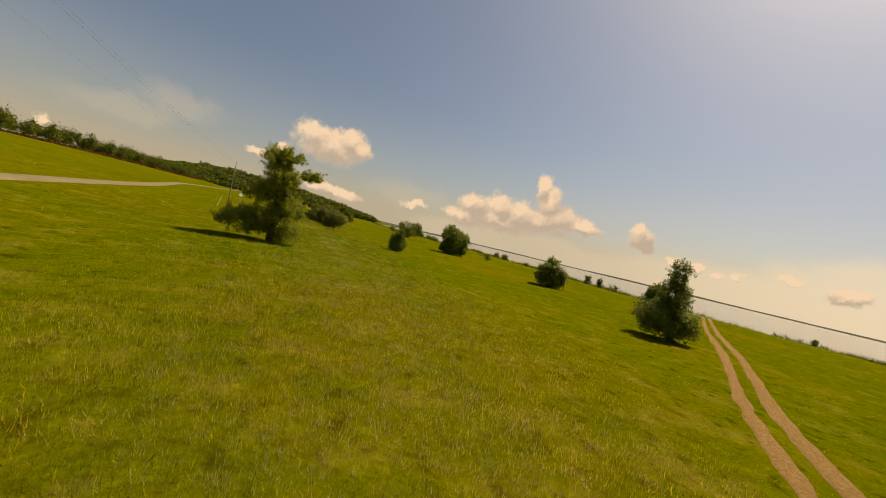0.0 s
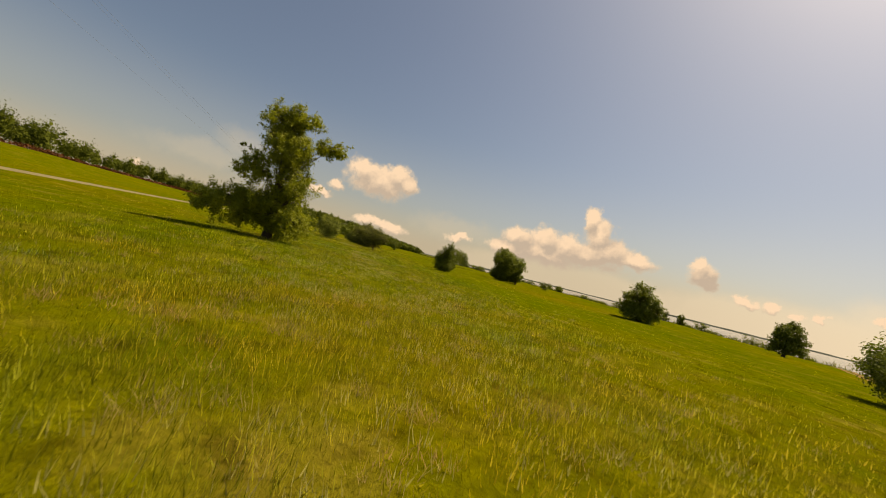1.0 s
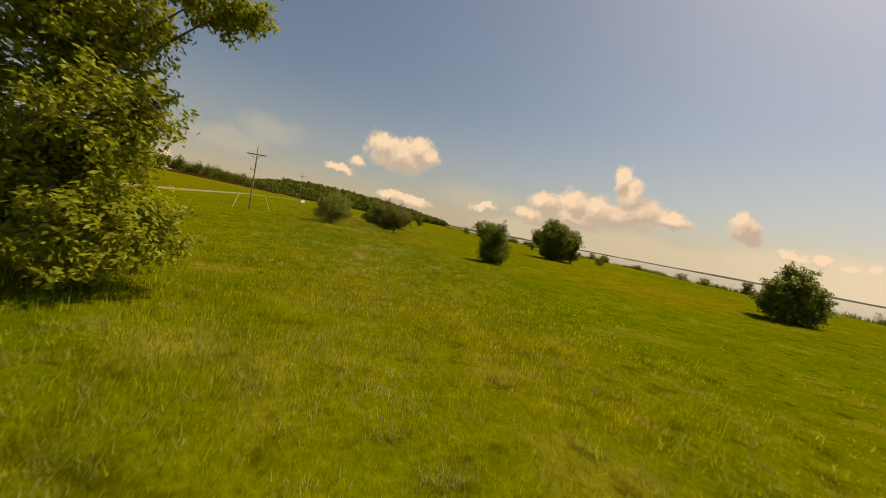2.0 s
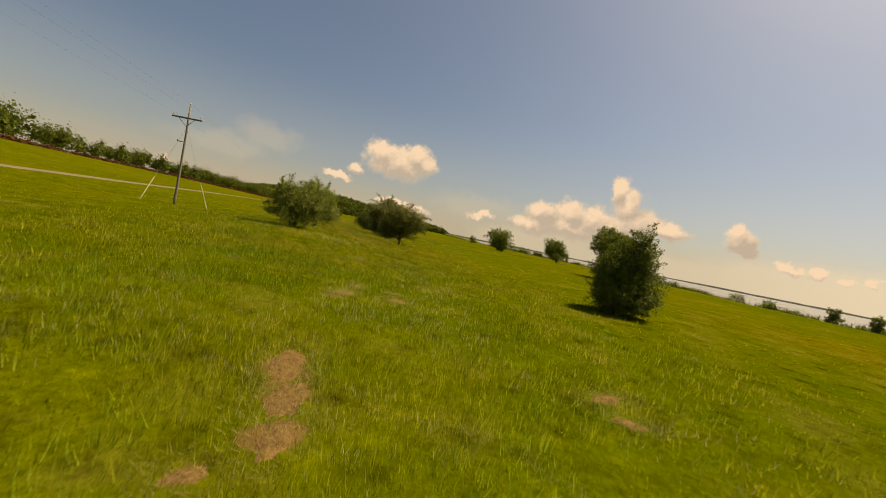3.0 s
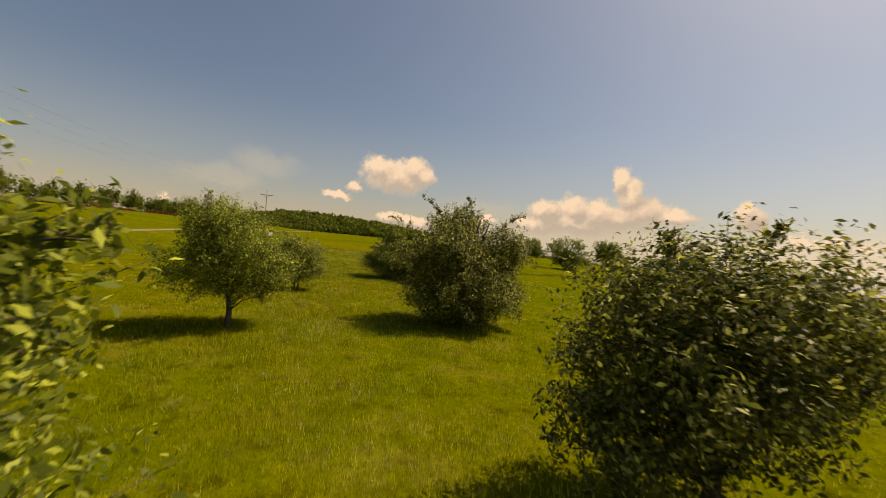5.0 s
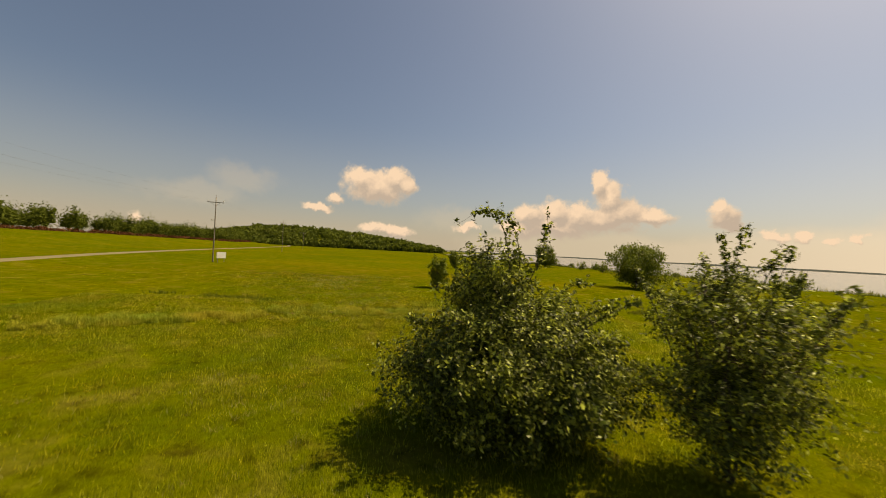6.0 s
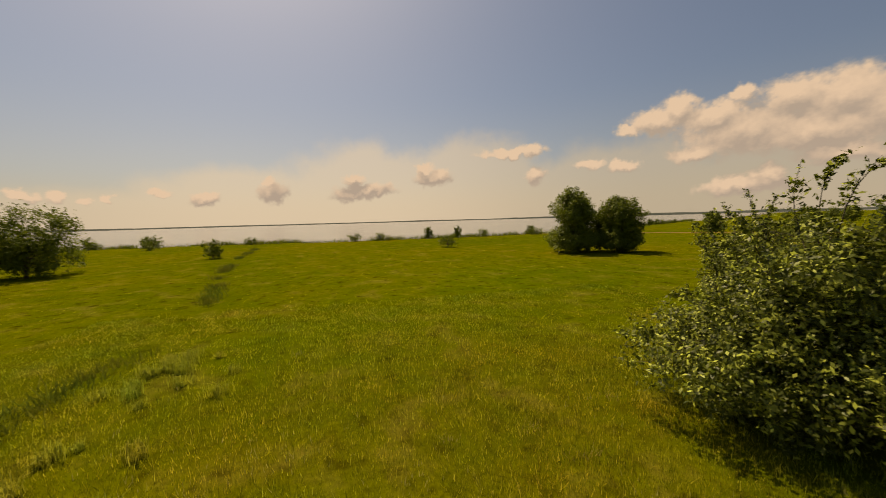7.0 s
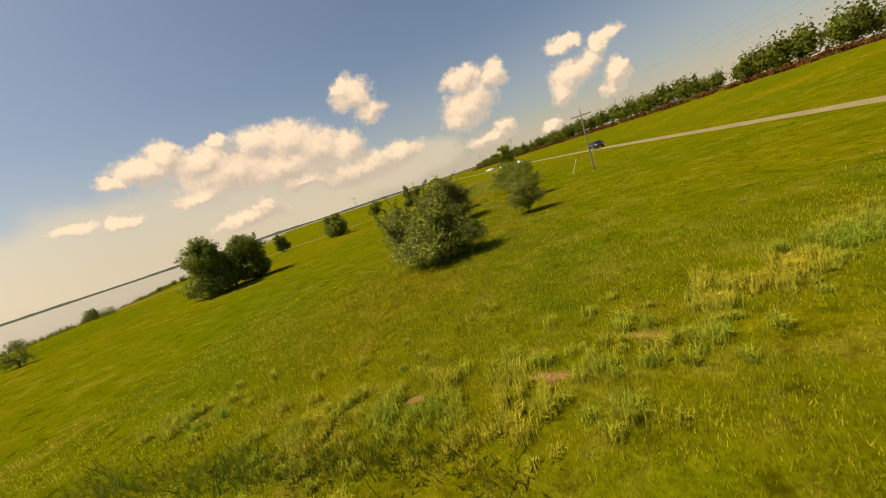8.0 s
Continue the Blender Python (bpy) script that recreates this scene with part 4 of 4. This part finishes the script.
woods("hill_forest", spots, FAR_LEAF, 62, "dark forest covering the distant hill", 1.4, 75)


def far_shore_strip():
    a = np.radians(np.linspace(-8, -178, 300))
    rad = 3300 + 350 * np.sin(a * 3)
    v, f = [], []
    top = 8 + 3 * value_noise(np.arange(300) * 1.0, np.zeros(300), 9.0, 71) + 1.5 * value_noise(np.arange(300) * 1.0, np.zeros(300), 1.6, 72)
    top = top * np.interp(np.degrees(a), [-178, -140, -90, -8], [1.9, 1.8, 1.1, 1.0])
    for i in range(300):
        x, y = -math.sin(a[i]) * rad[i], math.cos(a[i]) * rad[i]
        for rr, z in ((0.985, -3.0), (0.99, top[i] * 0.8), (1.0, top[i]), (1.03, -3.0)):
            v.append((x * rr, y * rr, z))
    i2 = np.arange(1200).reshape(300, 4)
    f = np.stack([i2[:-1, :-1], i2[:-1, 1:], i2[1:, 1:], i2[1:, :-1]], -1).reshape(-1, 4)
    ob = array_mesh("far_shore", np.array(v), f, FAR_SHORE)
    tagged(ob, "thin dark wooded shore across the lake", "shore", kind="structure")


far_shore_strip()


# ---- clouds ----
# azimuth, elevation, half width and half height in degrees, of the swellings of each cloud
CLOUDS_AHEAD = [(-1.9, 9.1, 4.1, 2.2), (0.4, 9.9, 1.9, 1.6), (-4.3, 10.5, 2.2, 1.7), (-6.0, 9.6, 1.6, 1.2), (3.9, 7.1, 1.2, 0.8), (6.2, 5.2, 1.9, 0.6), (-1.9, 2.8, 2.1, 0.7), (-5.4, 2.7, 2.2, 0.8),
           (-15.9, 3.7, 1.7, 0.6), (-34.6, 10.5, 1.1, 1.6), (-36.1, 8.7, 1.8, 2.2), (-37.2, 6.5, 2.8, 2.0), (-25.0, 6.1, 2.5, 1.5), (-29.0, 6.5, 2.2, 1.7), (-32.3, 5.9, 2.7, 1.9), (-40.6, 6.1, 3.0, 1.1),
           (-23.3, 4.0, 2.7, 1.1), (-28.6, 4.4, 4.9, 1.7), (-35.0, 5.6, 4.4, 1.8), (-49.1, 5.8, 1.5, 1.7), (-48.6, 7.1, 0.8, 1.0), (-49.9, 4.7, 1.1, 1.0), (-54.1, 3.8, 1.0, 0.6), (-56.2, 3.7, 0.7, 0.6),
           (-58.6, 3.3, 0.6, 0.5)]
CLOUDS_LAKE = [(-60.5, 3.8, 0.6, 0.5), (26.4, 1.7, 0.6, 1.0), (-64.9, 4.3, 0.8, 0.5), (-69.7, 3.8, 1.5, 0.8), (-77.7, 4.6, 1.9, 1.2), (-77.4, 5.8, 0.9, 0.7), (-89.0, 6.3, 1.4, 0.7), (-90.4, 4.6, 4.6, 1.0),
           (-100.9, 6.8, 2.7, 1.2), (-99.8, 8.1, 1.1, 0.8), (-112.8, 9.9, 4.4, 0.7), (-116.2, 9.9, 1.6, 1.1), (-116.4, 6.4, 1.3, 1.3), (-124.5, 7.7, 1.9, 0.7), (-128.6, 6.9, 1.8, 0.8), (-129.0, 11.4, 1.7, 0.8)]
CLOUDS_BANK = [(-132.4, 12.2, 3.1, 1.5), (-135.0, 13.6, 1.8, 1.5), (-138.8, 12.0, 3.5, 1.7), (-146.0, 12.9, 2.9, 1.7), (-150.0, 11.8, 4.2, 2.3), (-153.3, 10.2, 3.9, 2.5), (-141.7, 9.8, 5.6, 2.4), (-148.1, 8.8, 6.0, 2.1),
           (-158.0, 9.1, 2.1, 2.0), (-136.9, 7.9, 2.2, 0.9), (-150.4, 6.1, 3.6, 1.2), (-159.0, 5.1, 5.2, 1.7), (-165.1, 5.5, 3.6, 1.5), (-141.9, 3.2, 4.1, 1.0), (-144.0, 4.2, 1.6, 1.2), (-161.1, 15.4, 2.6, 1.9),
           (-163.0, 12.9, 1.9, 1.4), (-159.9, 16.7, 1.5, 1.1), (-141.7, 14.1, 1.2, 0.9)]
CLOUDS_ROAD = [(-176.6, 8.7, 3.4, 2.6), (-179.0, 9.9, 2.6, 2.2), (-181.8, 11.9, 1.8, 1.5), (-177.6, 12.7, 2.7, 1.5), (-175.4, 7.5, 2.2, 1.3), (-179.1, 3.5, 3.6, 1.1), (-181.9, 4.5, 1.5, 1.1), (-192.2, 7.9, 2.6, 1.8),
           (-194.4, 8.9, 1.5, 1.4), (-195.8, 10.3, 1.0, 1.0), (-192.0, 12.1, 2.0, 0.9), (-197.2, 11.0, 1.9, 0.9), (-190.3, 6.1, 1.7, 1.5), (-197.4, 6.0, 1.6, 1.7), (-198.3, 6.9, 0.8, 0.9), (-196.6, 4.4, 1.1, 1.0),
           (-188.3, 2.2, 1.4, 0.8)]
CUMULUS = [(a, e, w * 1.1, h * 1.1) for a, e, w, h in CLOUDS_AHEAD + CLOUDS_LAKE + CLOUDS_ROAD] + [(a, e, w * 1.18, h * 1.2) for a, e, w, h in CLOUDS_BANK]
THIN_VEILS = [(16.0, 8.2, 5.0, 2.6), (21.0, 6.0, 7.0, 2.0), (-15.0, 5.0, 8.0, 2.4)]
VEILS = [(-75.0, 3.0, 14.0, 5.4), (-91.0, 4.5, 15.0, 8.2), (-107.0, 4.5, 17.0, 8.4), (-127.0, 4.0, 18.0, 7.0), (-145.0, 3.5, 18.0, 5.4), (-56.0, 1.5, 14.0, 3.4),
         (-33.0, 1.0, 20.0, 3.0), (-163.0, 4.0, 12.0, 3.5), (-148.0, 7.5, 13.0, 5.0)]


def sky_backdrop():
    """A far band of sky with the clouds on it, clear between them."""
    m = bpy.data.materials.new("cloudy_distance")
    m.use_nodes = True
    n, l = m.node_tree.nodes, m.node_tree.links
    n.clear()

    def math_(op, a, b=None, c=None, clamp=False):
        k = n.new("ShaderNodeMath")
        k.operation, k.use_clamp = op, clamp
        for i, v in enumerate((a, b, c)):
            if v is None:
                continue
            if isinstance(v, (int, float)):
                k.inputs[i].default_value = v
            else:
                l.new(v, k.inputs[i])
        return k.outputs[0]

    def vmath(op, a, b=None):
        k = n.new("ShaderNodeVectorMath")
        k.operation = op
        l.new(a, k.inputs[0])
        if b is not None:
            if isinstance(b, tuple):
                k.inputs[1].default_value = b
            else:
                l.new(b, k.inputs[1])
        return k.outputs["Value"] if op == "LENGTH" else k.outputs["Vector"]

    co = n.new("ShaderNodeTexCoord").outputs["Object"]
    way = vmath("NORMALIZE", co)
    sp = n.new("ShaderNodeSeparateXYZ")
    l.new(way, sp.inputs[0])
    # azimuth from +y, split behind the left shoulder at -240 / 120 degrees
    az = math_("MULTIPLY", math_("ARCTAN2", math_("MULTIPLY", sp.outputs[0], -1.0), sp.outputs[1]), 180 / math.pi)
    az = math_("SUBTRACT", az, math_("MULTIPLY", math_("GREATER_THAN", az, 120.0), 360.0))
    el = math_("MULTIPLY", math_("ARCSINE", sp.outputs[2]), 180 / math.pi)
    cb = n.new("ShaderNodeCombineXYZ")
    l.new(az, cb.inputs[0])
    l.new(el, cb.inputs[1])
    p = cb.outputs[0]

    def field(shapes, p):
        acc = None
        for a, e, w, h in shapes:
            d = vmath("LENGTH", vmath("MULTIPLY", vmath("SUBTRACT", p, (a, e, 0)), (1 / w, 1 / h, 0)))
            acc = d if acc is None else math_("SMOOTH_MIN", acc, d, 0.25)
        return math_("SUBTRACT", 1.0, acc)

    def fbm(vec, scale, detail=7.0, rough=0.6):
        t = n.new("ShaderNodeTexNoise")
        t.inputs["Scale"].default_value, t.inputs["Detail"].default_value, t.inputs["Roughness"].default_value = scale, detail, rough
        l.new(vec, t.inputs["Vector"])
        return t.outputs["Fac"]

    def ease(a, b, v):
        k = n.new("ShaderNodeMapRange")
        k.interpolation_type = "SMOOTHSTEP"
        k.inputs["From Min"].default_value, k.inputs["From Max"].default_value = a, b
        l.new(v, k.inputs["Value"])
        return k.outputs["Result"]

    # billowing outlines: the place in the sky is bent by noise of two sizes
    def bend(vec, scale, detail, amount):
        t = n.new("ShaderNodeTexNoise")
        t.inputs["Scale"].default_value, t.inputs["Detail"].default_value, t.inputs["Roughness"].default_value = scale, detail, 0.6
        l.new(vec, t.inputs["Vector"])
        return vmath("MULTIPLY", vmath("SUBTRACT", t.outputs["Color"], (0.5, 0.5, 0.5)), amount)

    bent = vmath("ADD", vmath("ADD", p, bend(way, 13.0, 2.0, (3.0, 2.2, 0))), bend(way, 46.0, 5.0, (2.2, 1.9, 0)))
    body = field(CUMULUS, bent)
    upper = field(CUMULUS, vmath("ADD", bent, (0.5, 1.3, 0)))
    puff = fbm(way, 30.0, 6.0, 0.55)
    crumb = fbm(way, 75.0, 5.0, 0.6)
    alpha = ease(-0.3, 0.36, math_("ADD", body, math_("ADD", math_("MULTIPLY", math_("SUBTRACT", puff, 0.5), 0.8), math_("MULTIPLY", math_("SUBTRACT", crumb, 0.5), 0.45))))
    veil = math_("MULTIPLY", ease(-0.08, 0.4, math_("ADD", field(VEILS, p), math_("MULTIPLY", math_("SUBTRACT", fbm(way, 7.0, 5.0), 0.5), 0.9))), 0.68)
    thin = math_("MULTIPLY", ease(-0.1, 0.7, math_("ADD", field(THIN_VEILS, bent), math_("MULTIPLY", math_("SUBTRACT", fbm(way, 9.0, 5.0), 0.5), 0.9))), 0.32)
    veil = math_("MAXIMUM", veil, thin)
    haze = math_("ADD", math_("MULTIPLY", ease(7.0, -1.0, el), 0.5), math_("MULTIPLY", ease(19.0, 2.0, el), 0.24))
    relief = math_("ADD", math_("MULTIPLY", math_("SUBTRACT", body, upper), 1.05), 0.42)
    # the haze glows below the sun, where the low clouds show their shaded side
    sunward = ease(52.0, 8.0, math_("ABSOLUTE", math_("SUBTRACT", az, SUN_AZ - 8.0)))
    relief = math_("SUBTRACT", relief, math_("MULTIPLY", ease(8.0, 4.5, el), 0.34))
    relief = math_("SUBTRACT", relief, math_("MULTIPLY", sunward, 0.35))
    relief = math_("ADD", relief, math_("ADD", math_("MULTIPLY", math_("SUBTRACT", fbm(way, 17.0, 5.0, 0.55), 0.5), 0.7), math_("MULTIPLY", math_("SUBTRACT", crumb, 0.5), 0.8)), clamp=True)

    def colour(fac, a, b):
        k = n.new("ShaderNodeMix")
        k.data_type = "RGBA"
        l.new(fac, k.inputs["Factor"])
        for s_, v in ((k.inputs[6], a), (k.inputs[7], b)):
            if isinstance(v, tuple):
                s_.default_value = (*v, 1)
            else:
                l.new(v, s_)
        return k.outputs[2]

    vapour = colour(relief, (0.50, 0.45, 0.43), (0.86, 0.715, 0.61))
    c = colour(alpha, colour(sunward, (0.60, 0.562, 0.49), (0.82, 0.75, 0.65)), vapour)
    # one cover: what shows through is the clear sky behind
    cover = math_("SUBTRACT", 1.0, math_("MULTIPLY", math_("SUBTRACT", 1.0, alpha), math_("MULTIPLY", math_("SUBTRACT", 1.0, veil), math_("SUBTRACT", 1.0, haze))))
    em = n.new("ShaderNodeEmission")
    l.new(c, em.inputs["Color"])
    em.inputs["Strength"].default_value = 0.79
    tr = n.new("ShaderNodeBsdfTransparent")
    mx = n.new("ShaderNodeMixShader")
    l.new(cover, mx.inputs["Fac"])
    l.new(tr.outputs[0], mx.inputs[1])
    l.new(em.outputs[0], mx.inputs[2])
    out = n.new("ShaderNodeOutputMaterial")
    l.new(mx.outputs[0], out.inputs["Surface"])
    e, a = np.meshgrid(np.radians(np.linspace(-2.5, 30, 14)), np.radians(np.linspace(0, 360, 121)), indexing="ij")
    v = 4500 * np.stack([np.sin(a) * np.cos(e), np.cos(a) * np.cos(e), np.sin(e)], -1).reshape(-1, 3)
    i2 = np.arange(14 * 121).reshape(14, 121)
    f = np.stack([i2[:-1, :-1], i2[:-1, 1:], i2[1:, 1:], i2[1:, :-1]], -1).reshape(-1, 4)
    ob = array_mesh("backdrop", v, f, m, smooth=True)
    tagged(ob, "warm cumulus clouds and pale haze low in the summer sky", "sky", kind="structure")


sky_backdrop()


# ---- poles ----
GUARD = two_tone("faded_yellow_guard", (0.5, 0.44, 0.24), (0.68, 0.62, 0.42), 5.0, 0.6, 0.3, 0.0)


def utility_pole(x, y, turn, high, anchors, label):
    """A wooden pole; anchors: feet of its guy wires, metres from the pole."""
    root = new("utility_pole")
    root.matrix_world = pose(x, y, float(ground_z(x, y)), 0, 0, turn)
    tagged(root, label, "utility pole", "line of utility poles")
    arm = high - 0.8
    bm = bmesh.new()
    tube(bm, [(0, 0, -0.3), (0, 0, 0.4), (0.01, 0, high * 0.35), (0.015, 0, high * 0.7), (0, 0, high)], [0.085, 0.085, 0.075, 0.066, 0.055], 10)
    part("shaft", bm, POLE_WOOD, root, smooth=True)
    bm = bmesh.new()
    block(bm, 0, -0.12, arm, 2.1, 0.08, 0.10, 0.012)
    part("crossarm", bm, POLE_WOOD, root)
    for sx in (-1, 1):
        bm = bmesh.new()
        tube(bm, [(sx * 0.62, -0.13, arm), (0, -0.11, arm - 0.55)], [0.016, 0.016], 6)
        part("brace", bm, STEEL, root, "thin steel crossarm brace")
    for px, pz in ((-0.95, arm + 0.05), (0.95, arm + 0.05), (0.0, high)):
        bm = bmesh.new()
        py = -0.12 if px else 0.0
        tube(bm, [(px, py, pz), (px, py, pz + 0.10)], [0.012, 0.012], 6)
        tube(bm, [(px, py, pz + 0.08), (px, py, pz + 0.12), (px, py, pz + 0.16), (px, py, pz + 0.21), (px, py, pz + 0.24)], [0.035, 0.05, 0.032, 0.045, 0.02], 10)
        part("insulator", bm, GLASS_INSULATOR, root, "pale ceramic insulator on a pin")
    bm = bmesh.new()
    block(bm, -0.22, -0.09, high * 0.64, 0.5, 0.06, 0.07, 0.01)
    block(bm, -0.42, -0.09, high * 0.64 + 0.07, 0.06, 0.06, 0.1, 0.01)
    part("bracket", bm, GLASS_INSULATOR, root, "small pale side bracket")
    for fx, fy in anchors:
        foot, head = Vector((fx, fy, -0.1)), Vector((0, 0, arm - 0.6))
        bm = bmesh.new()
        tube(bm, [foot, head], [0.006, 0.006], 4)
        guy = part("guy_wire", bm, STEEL, root, "thin steel guy wire")
        way = (head - foot).normalized()
        bm = bmesh.new()
        tube(bm, [foot + way * 0.15, foot + way * 0.25, foot + way * 1.75, foot + way * 1.85], [0.015, 0.026, 0.026, 0.015], 8)
        part("guy_guard", bm, GUARD, guy, "faded yellow guy wire guard")
    return root


POLES = [(-11.7, 66.9, -12, 6.7), (-21.8, 142.5, 8, 9.3), (-27.0, 216.5, 6, 10.6), (-31.0, 290.0, 4, 9.5), (-7.0, -36.0, 12, 10.4), (10.0, -112.0, 16, 10.0)]
for i, (x, y, w, h) in enumerate(POLES):
    utility_pole(x, y, w, h, [(-0.43, -2.4), (2.24, 0.2)] if i == 0 else [], "weathered wooden utility pole with a crossarm beside the road" if i else "weathered wooden utility pole with crossarm and guy wires")
utility_pole(58.5, -32.0, 30, 8.6, [], "distant wooden utility pole near the lake")

order = [POLES[k] for k in (5, 4, 0, 1, 2, 3)]
for (ax, ay, aw, ah), (bx, by, bw, bh) in zip(order, order[1:]):
    for off, drop in ((-0.95, -0.53), (0.95, -0.53), (0.0, 0.22)):
        ca, sa = math.cos(radians(aw)), math.sin(radians(aw))
        cb, sb = math.cos(radians(bw)), math.sin(radians(bw))
        p = Vector((ax + off * ca, ay + off * sa, float(ground_z(ax, ay)) + ah + drop))
        q = Vector((bx + off * cb, by + off * sb, float(ground_z(bx, by)) + bh + drop))
        bm = bmesh.new()
        pts = [p.lerp(q, t) - Vector((0, 0, 4 * 1.1 * t * (1 - t))) for t in np.linspace(0, 1, 15)]
        tube(bm, pts, [0.0028] * 15, 4)
        tagged(part("power_line", bm, STEEL), "thin sagging overhead wire between utility poles", "cable", "overhead wires")


# ---- car, board ----
def car_paint(name, c):
    m, n, l, b = material(name, 0.3, 0.5)
    b.inputs["Base Color"].default_value = (*c, 1)
    b.inputs["Metallic"].default_value = 0.3
    b.inputs["Coat Weight"].default_value = 0.6
    return m


BLUE_PAINT = car_paint("dark_blue_paint", (0.014, 0.019, 0.03))
WHITE_PAINT = car_paint("white_paint", (0.72, 0.72, 0.70))
RUBBER = two_tone("black_rubber", (0.015, 0.015, 0.015), (0.03, 0.03, 0.03), 20.0, 0.8, 0.2, 0.0)
WINDOW = car_paint("tinted_glass", (0.02, 0.025, 0.03))
LAMP = car_paint("lamp_glass", (0.5, 0.48, 0.42))
TAIL = car_paint("red_lamp_glass", (0.3, 0.02, 0.015))


def car(x, y, turn, paint, label):
    root = new("car")
    root.matrix_world = pose(x, y, float(ground_z(x, y)) + 0.07, 0, 0, turn)
    tagged(root, label, "car", "vehicles on the road")
    bm = bmesh.new()
    prof = [(-2.1, 0.35), (-2.12, 0.8), (-1.95, 0.92), (-1.1, 0.98), (-0.45, 1.42), (0.9, 1.45), (1.75, 1.0), (2.05, 0.92), (2.1, 0.4), (1.9, 0.28), (-1.9, 0.28)]
    left = [bm.verts.new((-0.86 if z < 1.2 else -0.68, u, z)) for u, z in prof]
    right = [bm.verts.new((0.86 if z < 1.2 else 0.68, u, z)) for u, z in prof]
    bm.faces.new(left)
    bm.faces.new(right[::-1])
    for i in range(len(prof)):
        j = (i + 1) % len(prof)
        bm.faces.new((left[j], left[i], right[i], right[j]))
    bmesh.ops.recalc_face_normals(bm, faces=bm.faces[:])
    bmesh.ops.bevel(bm, geom=bm.edges[:], offset=0.05, segments=2, affect="EDGES")
    body = part("body", bm, paint, root, smooth=True)
    for nm, pts in (("windscreen", [(-0.62, 1.70, 1.03), (0.62, 1.70, 1.03), (0.58, 1.0, 1.42), (-0.58, 1.0, 1.42)]),
                    ("rear_window", [(0.60, -1.06, 1.02), (-0.60, -1.06, 1.02), (-0.56, -0.53, 1.38), (0.56, -0.53, 1.38)])):
        bm = bmesh.new()
        nrm = Vector((0, 0.45 if nm == "windscreen" else -0.55, 0.7)).normalized() * 0.035
        f = bm.faces.new([bm.verts.new(Vector(p) + nrm) for p in pts])
        bmesh.ops.solidify(bm, geom=[f], thickness=0.012)
        part(nm, bm, WINDOW, root, "dark tinted window")
    for s in (-1, 1):
        bm = bmesh.new()
        f = bm.faces.new([bm.verts.new((s * (0.885 - 0.19 * (z - 1.0) / 0.4), u, z)) for u, z in ((-0.95, 1.02), (1.45, 1.02), (0.8, 1.36), (-0.42, 1.36))])
        bmesh.ops.solidify(bm, geom=[f], thickness=0.012)
        part("side_window", bm, WINDOW, root, "dark tinted window")
        for u in (-1.3, 1.32):
            bm = bmesh.new()
            tube(bm, [(s * 0.70, u, 0.31), (s * 0.73, u, 0.31), (s * 0.87, u, 0.31), (s * 0.90, u, 0.31)], [0.27, 0.31, 0.31, 0.27], 18)
            wheel = part("wheel", bm, RUBBER, root, "black tyre")
            bm = bmesh.new()
            tube(bm, [(s * 0.86, u, 0.31), (s * 0.905, u, 0.31)], [0.19, 0.17], 14)
            part("rim", bm, STEEL, wheel, "dull steel rim")
        bm = bmesh.new()
        block(bm, s * 0.62, 2.08, 0.72, 0.34, 0.08, 0.14, 0.02)
        part("headlight", bm, LAMP, root, "clear headlight")
        bm = bmesh.new()
        block(bm, s * 0.66, -2.10, 0.75, 0.24, 0.06, 0.14, 0.02)
        part("tail_light", bm, TAIL, root, "red tail light")
    return root


car(-20.6, 30.5, 9, BLUE_PAINT, "dark blue car on the gravel road")
for i, (x, y, w) in enumerate([(-8.5, -47.0, 20), (-4.5, -60.0, 18), (-2.0, -52.0, 100), (5.0, -78.0, 95)]):
    car(x, y, w, WHITE_PAINT, "distant white car beside the road")


def white_board(x, y, turn):
    root = new("notice_board")
    root.matrix_world = pose(x, y, float(ground_z(x, y)), 0, 0, turn)
    tagged(root, "blank white board on two posts beside the pole", "sign board")
    bm = bmesh.new()
    block(bm, 0, 0, 1.0, 1.3, 0.05, 0.85, 0.01)
    part("board", bm, WHITE_PAINT, root)
    for s in (-1, 1):
        bm = bmesh.new()
        tube(bm, [(s * 0.45, 0.05, -0.2), (s * 0.45, 0.05, 1.35)], [0.04, 0.04], 8)
        part("post", bm, STEEL, root)


white_board(-20.4, 141.5, 50)
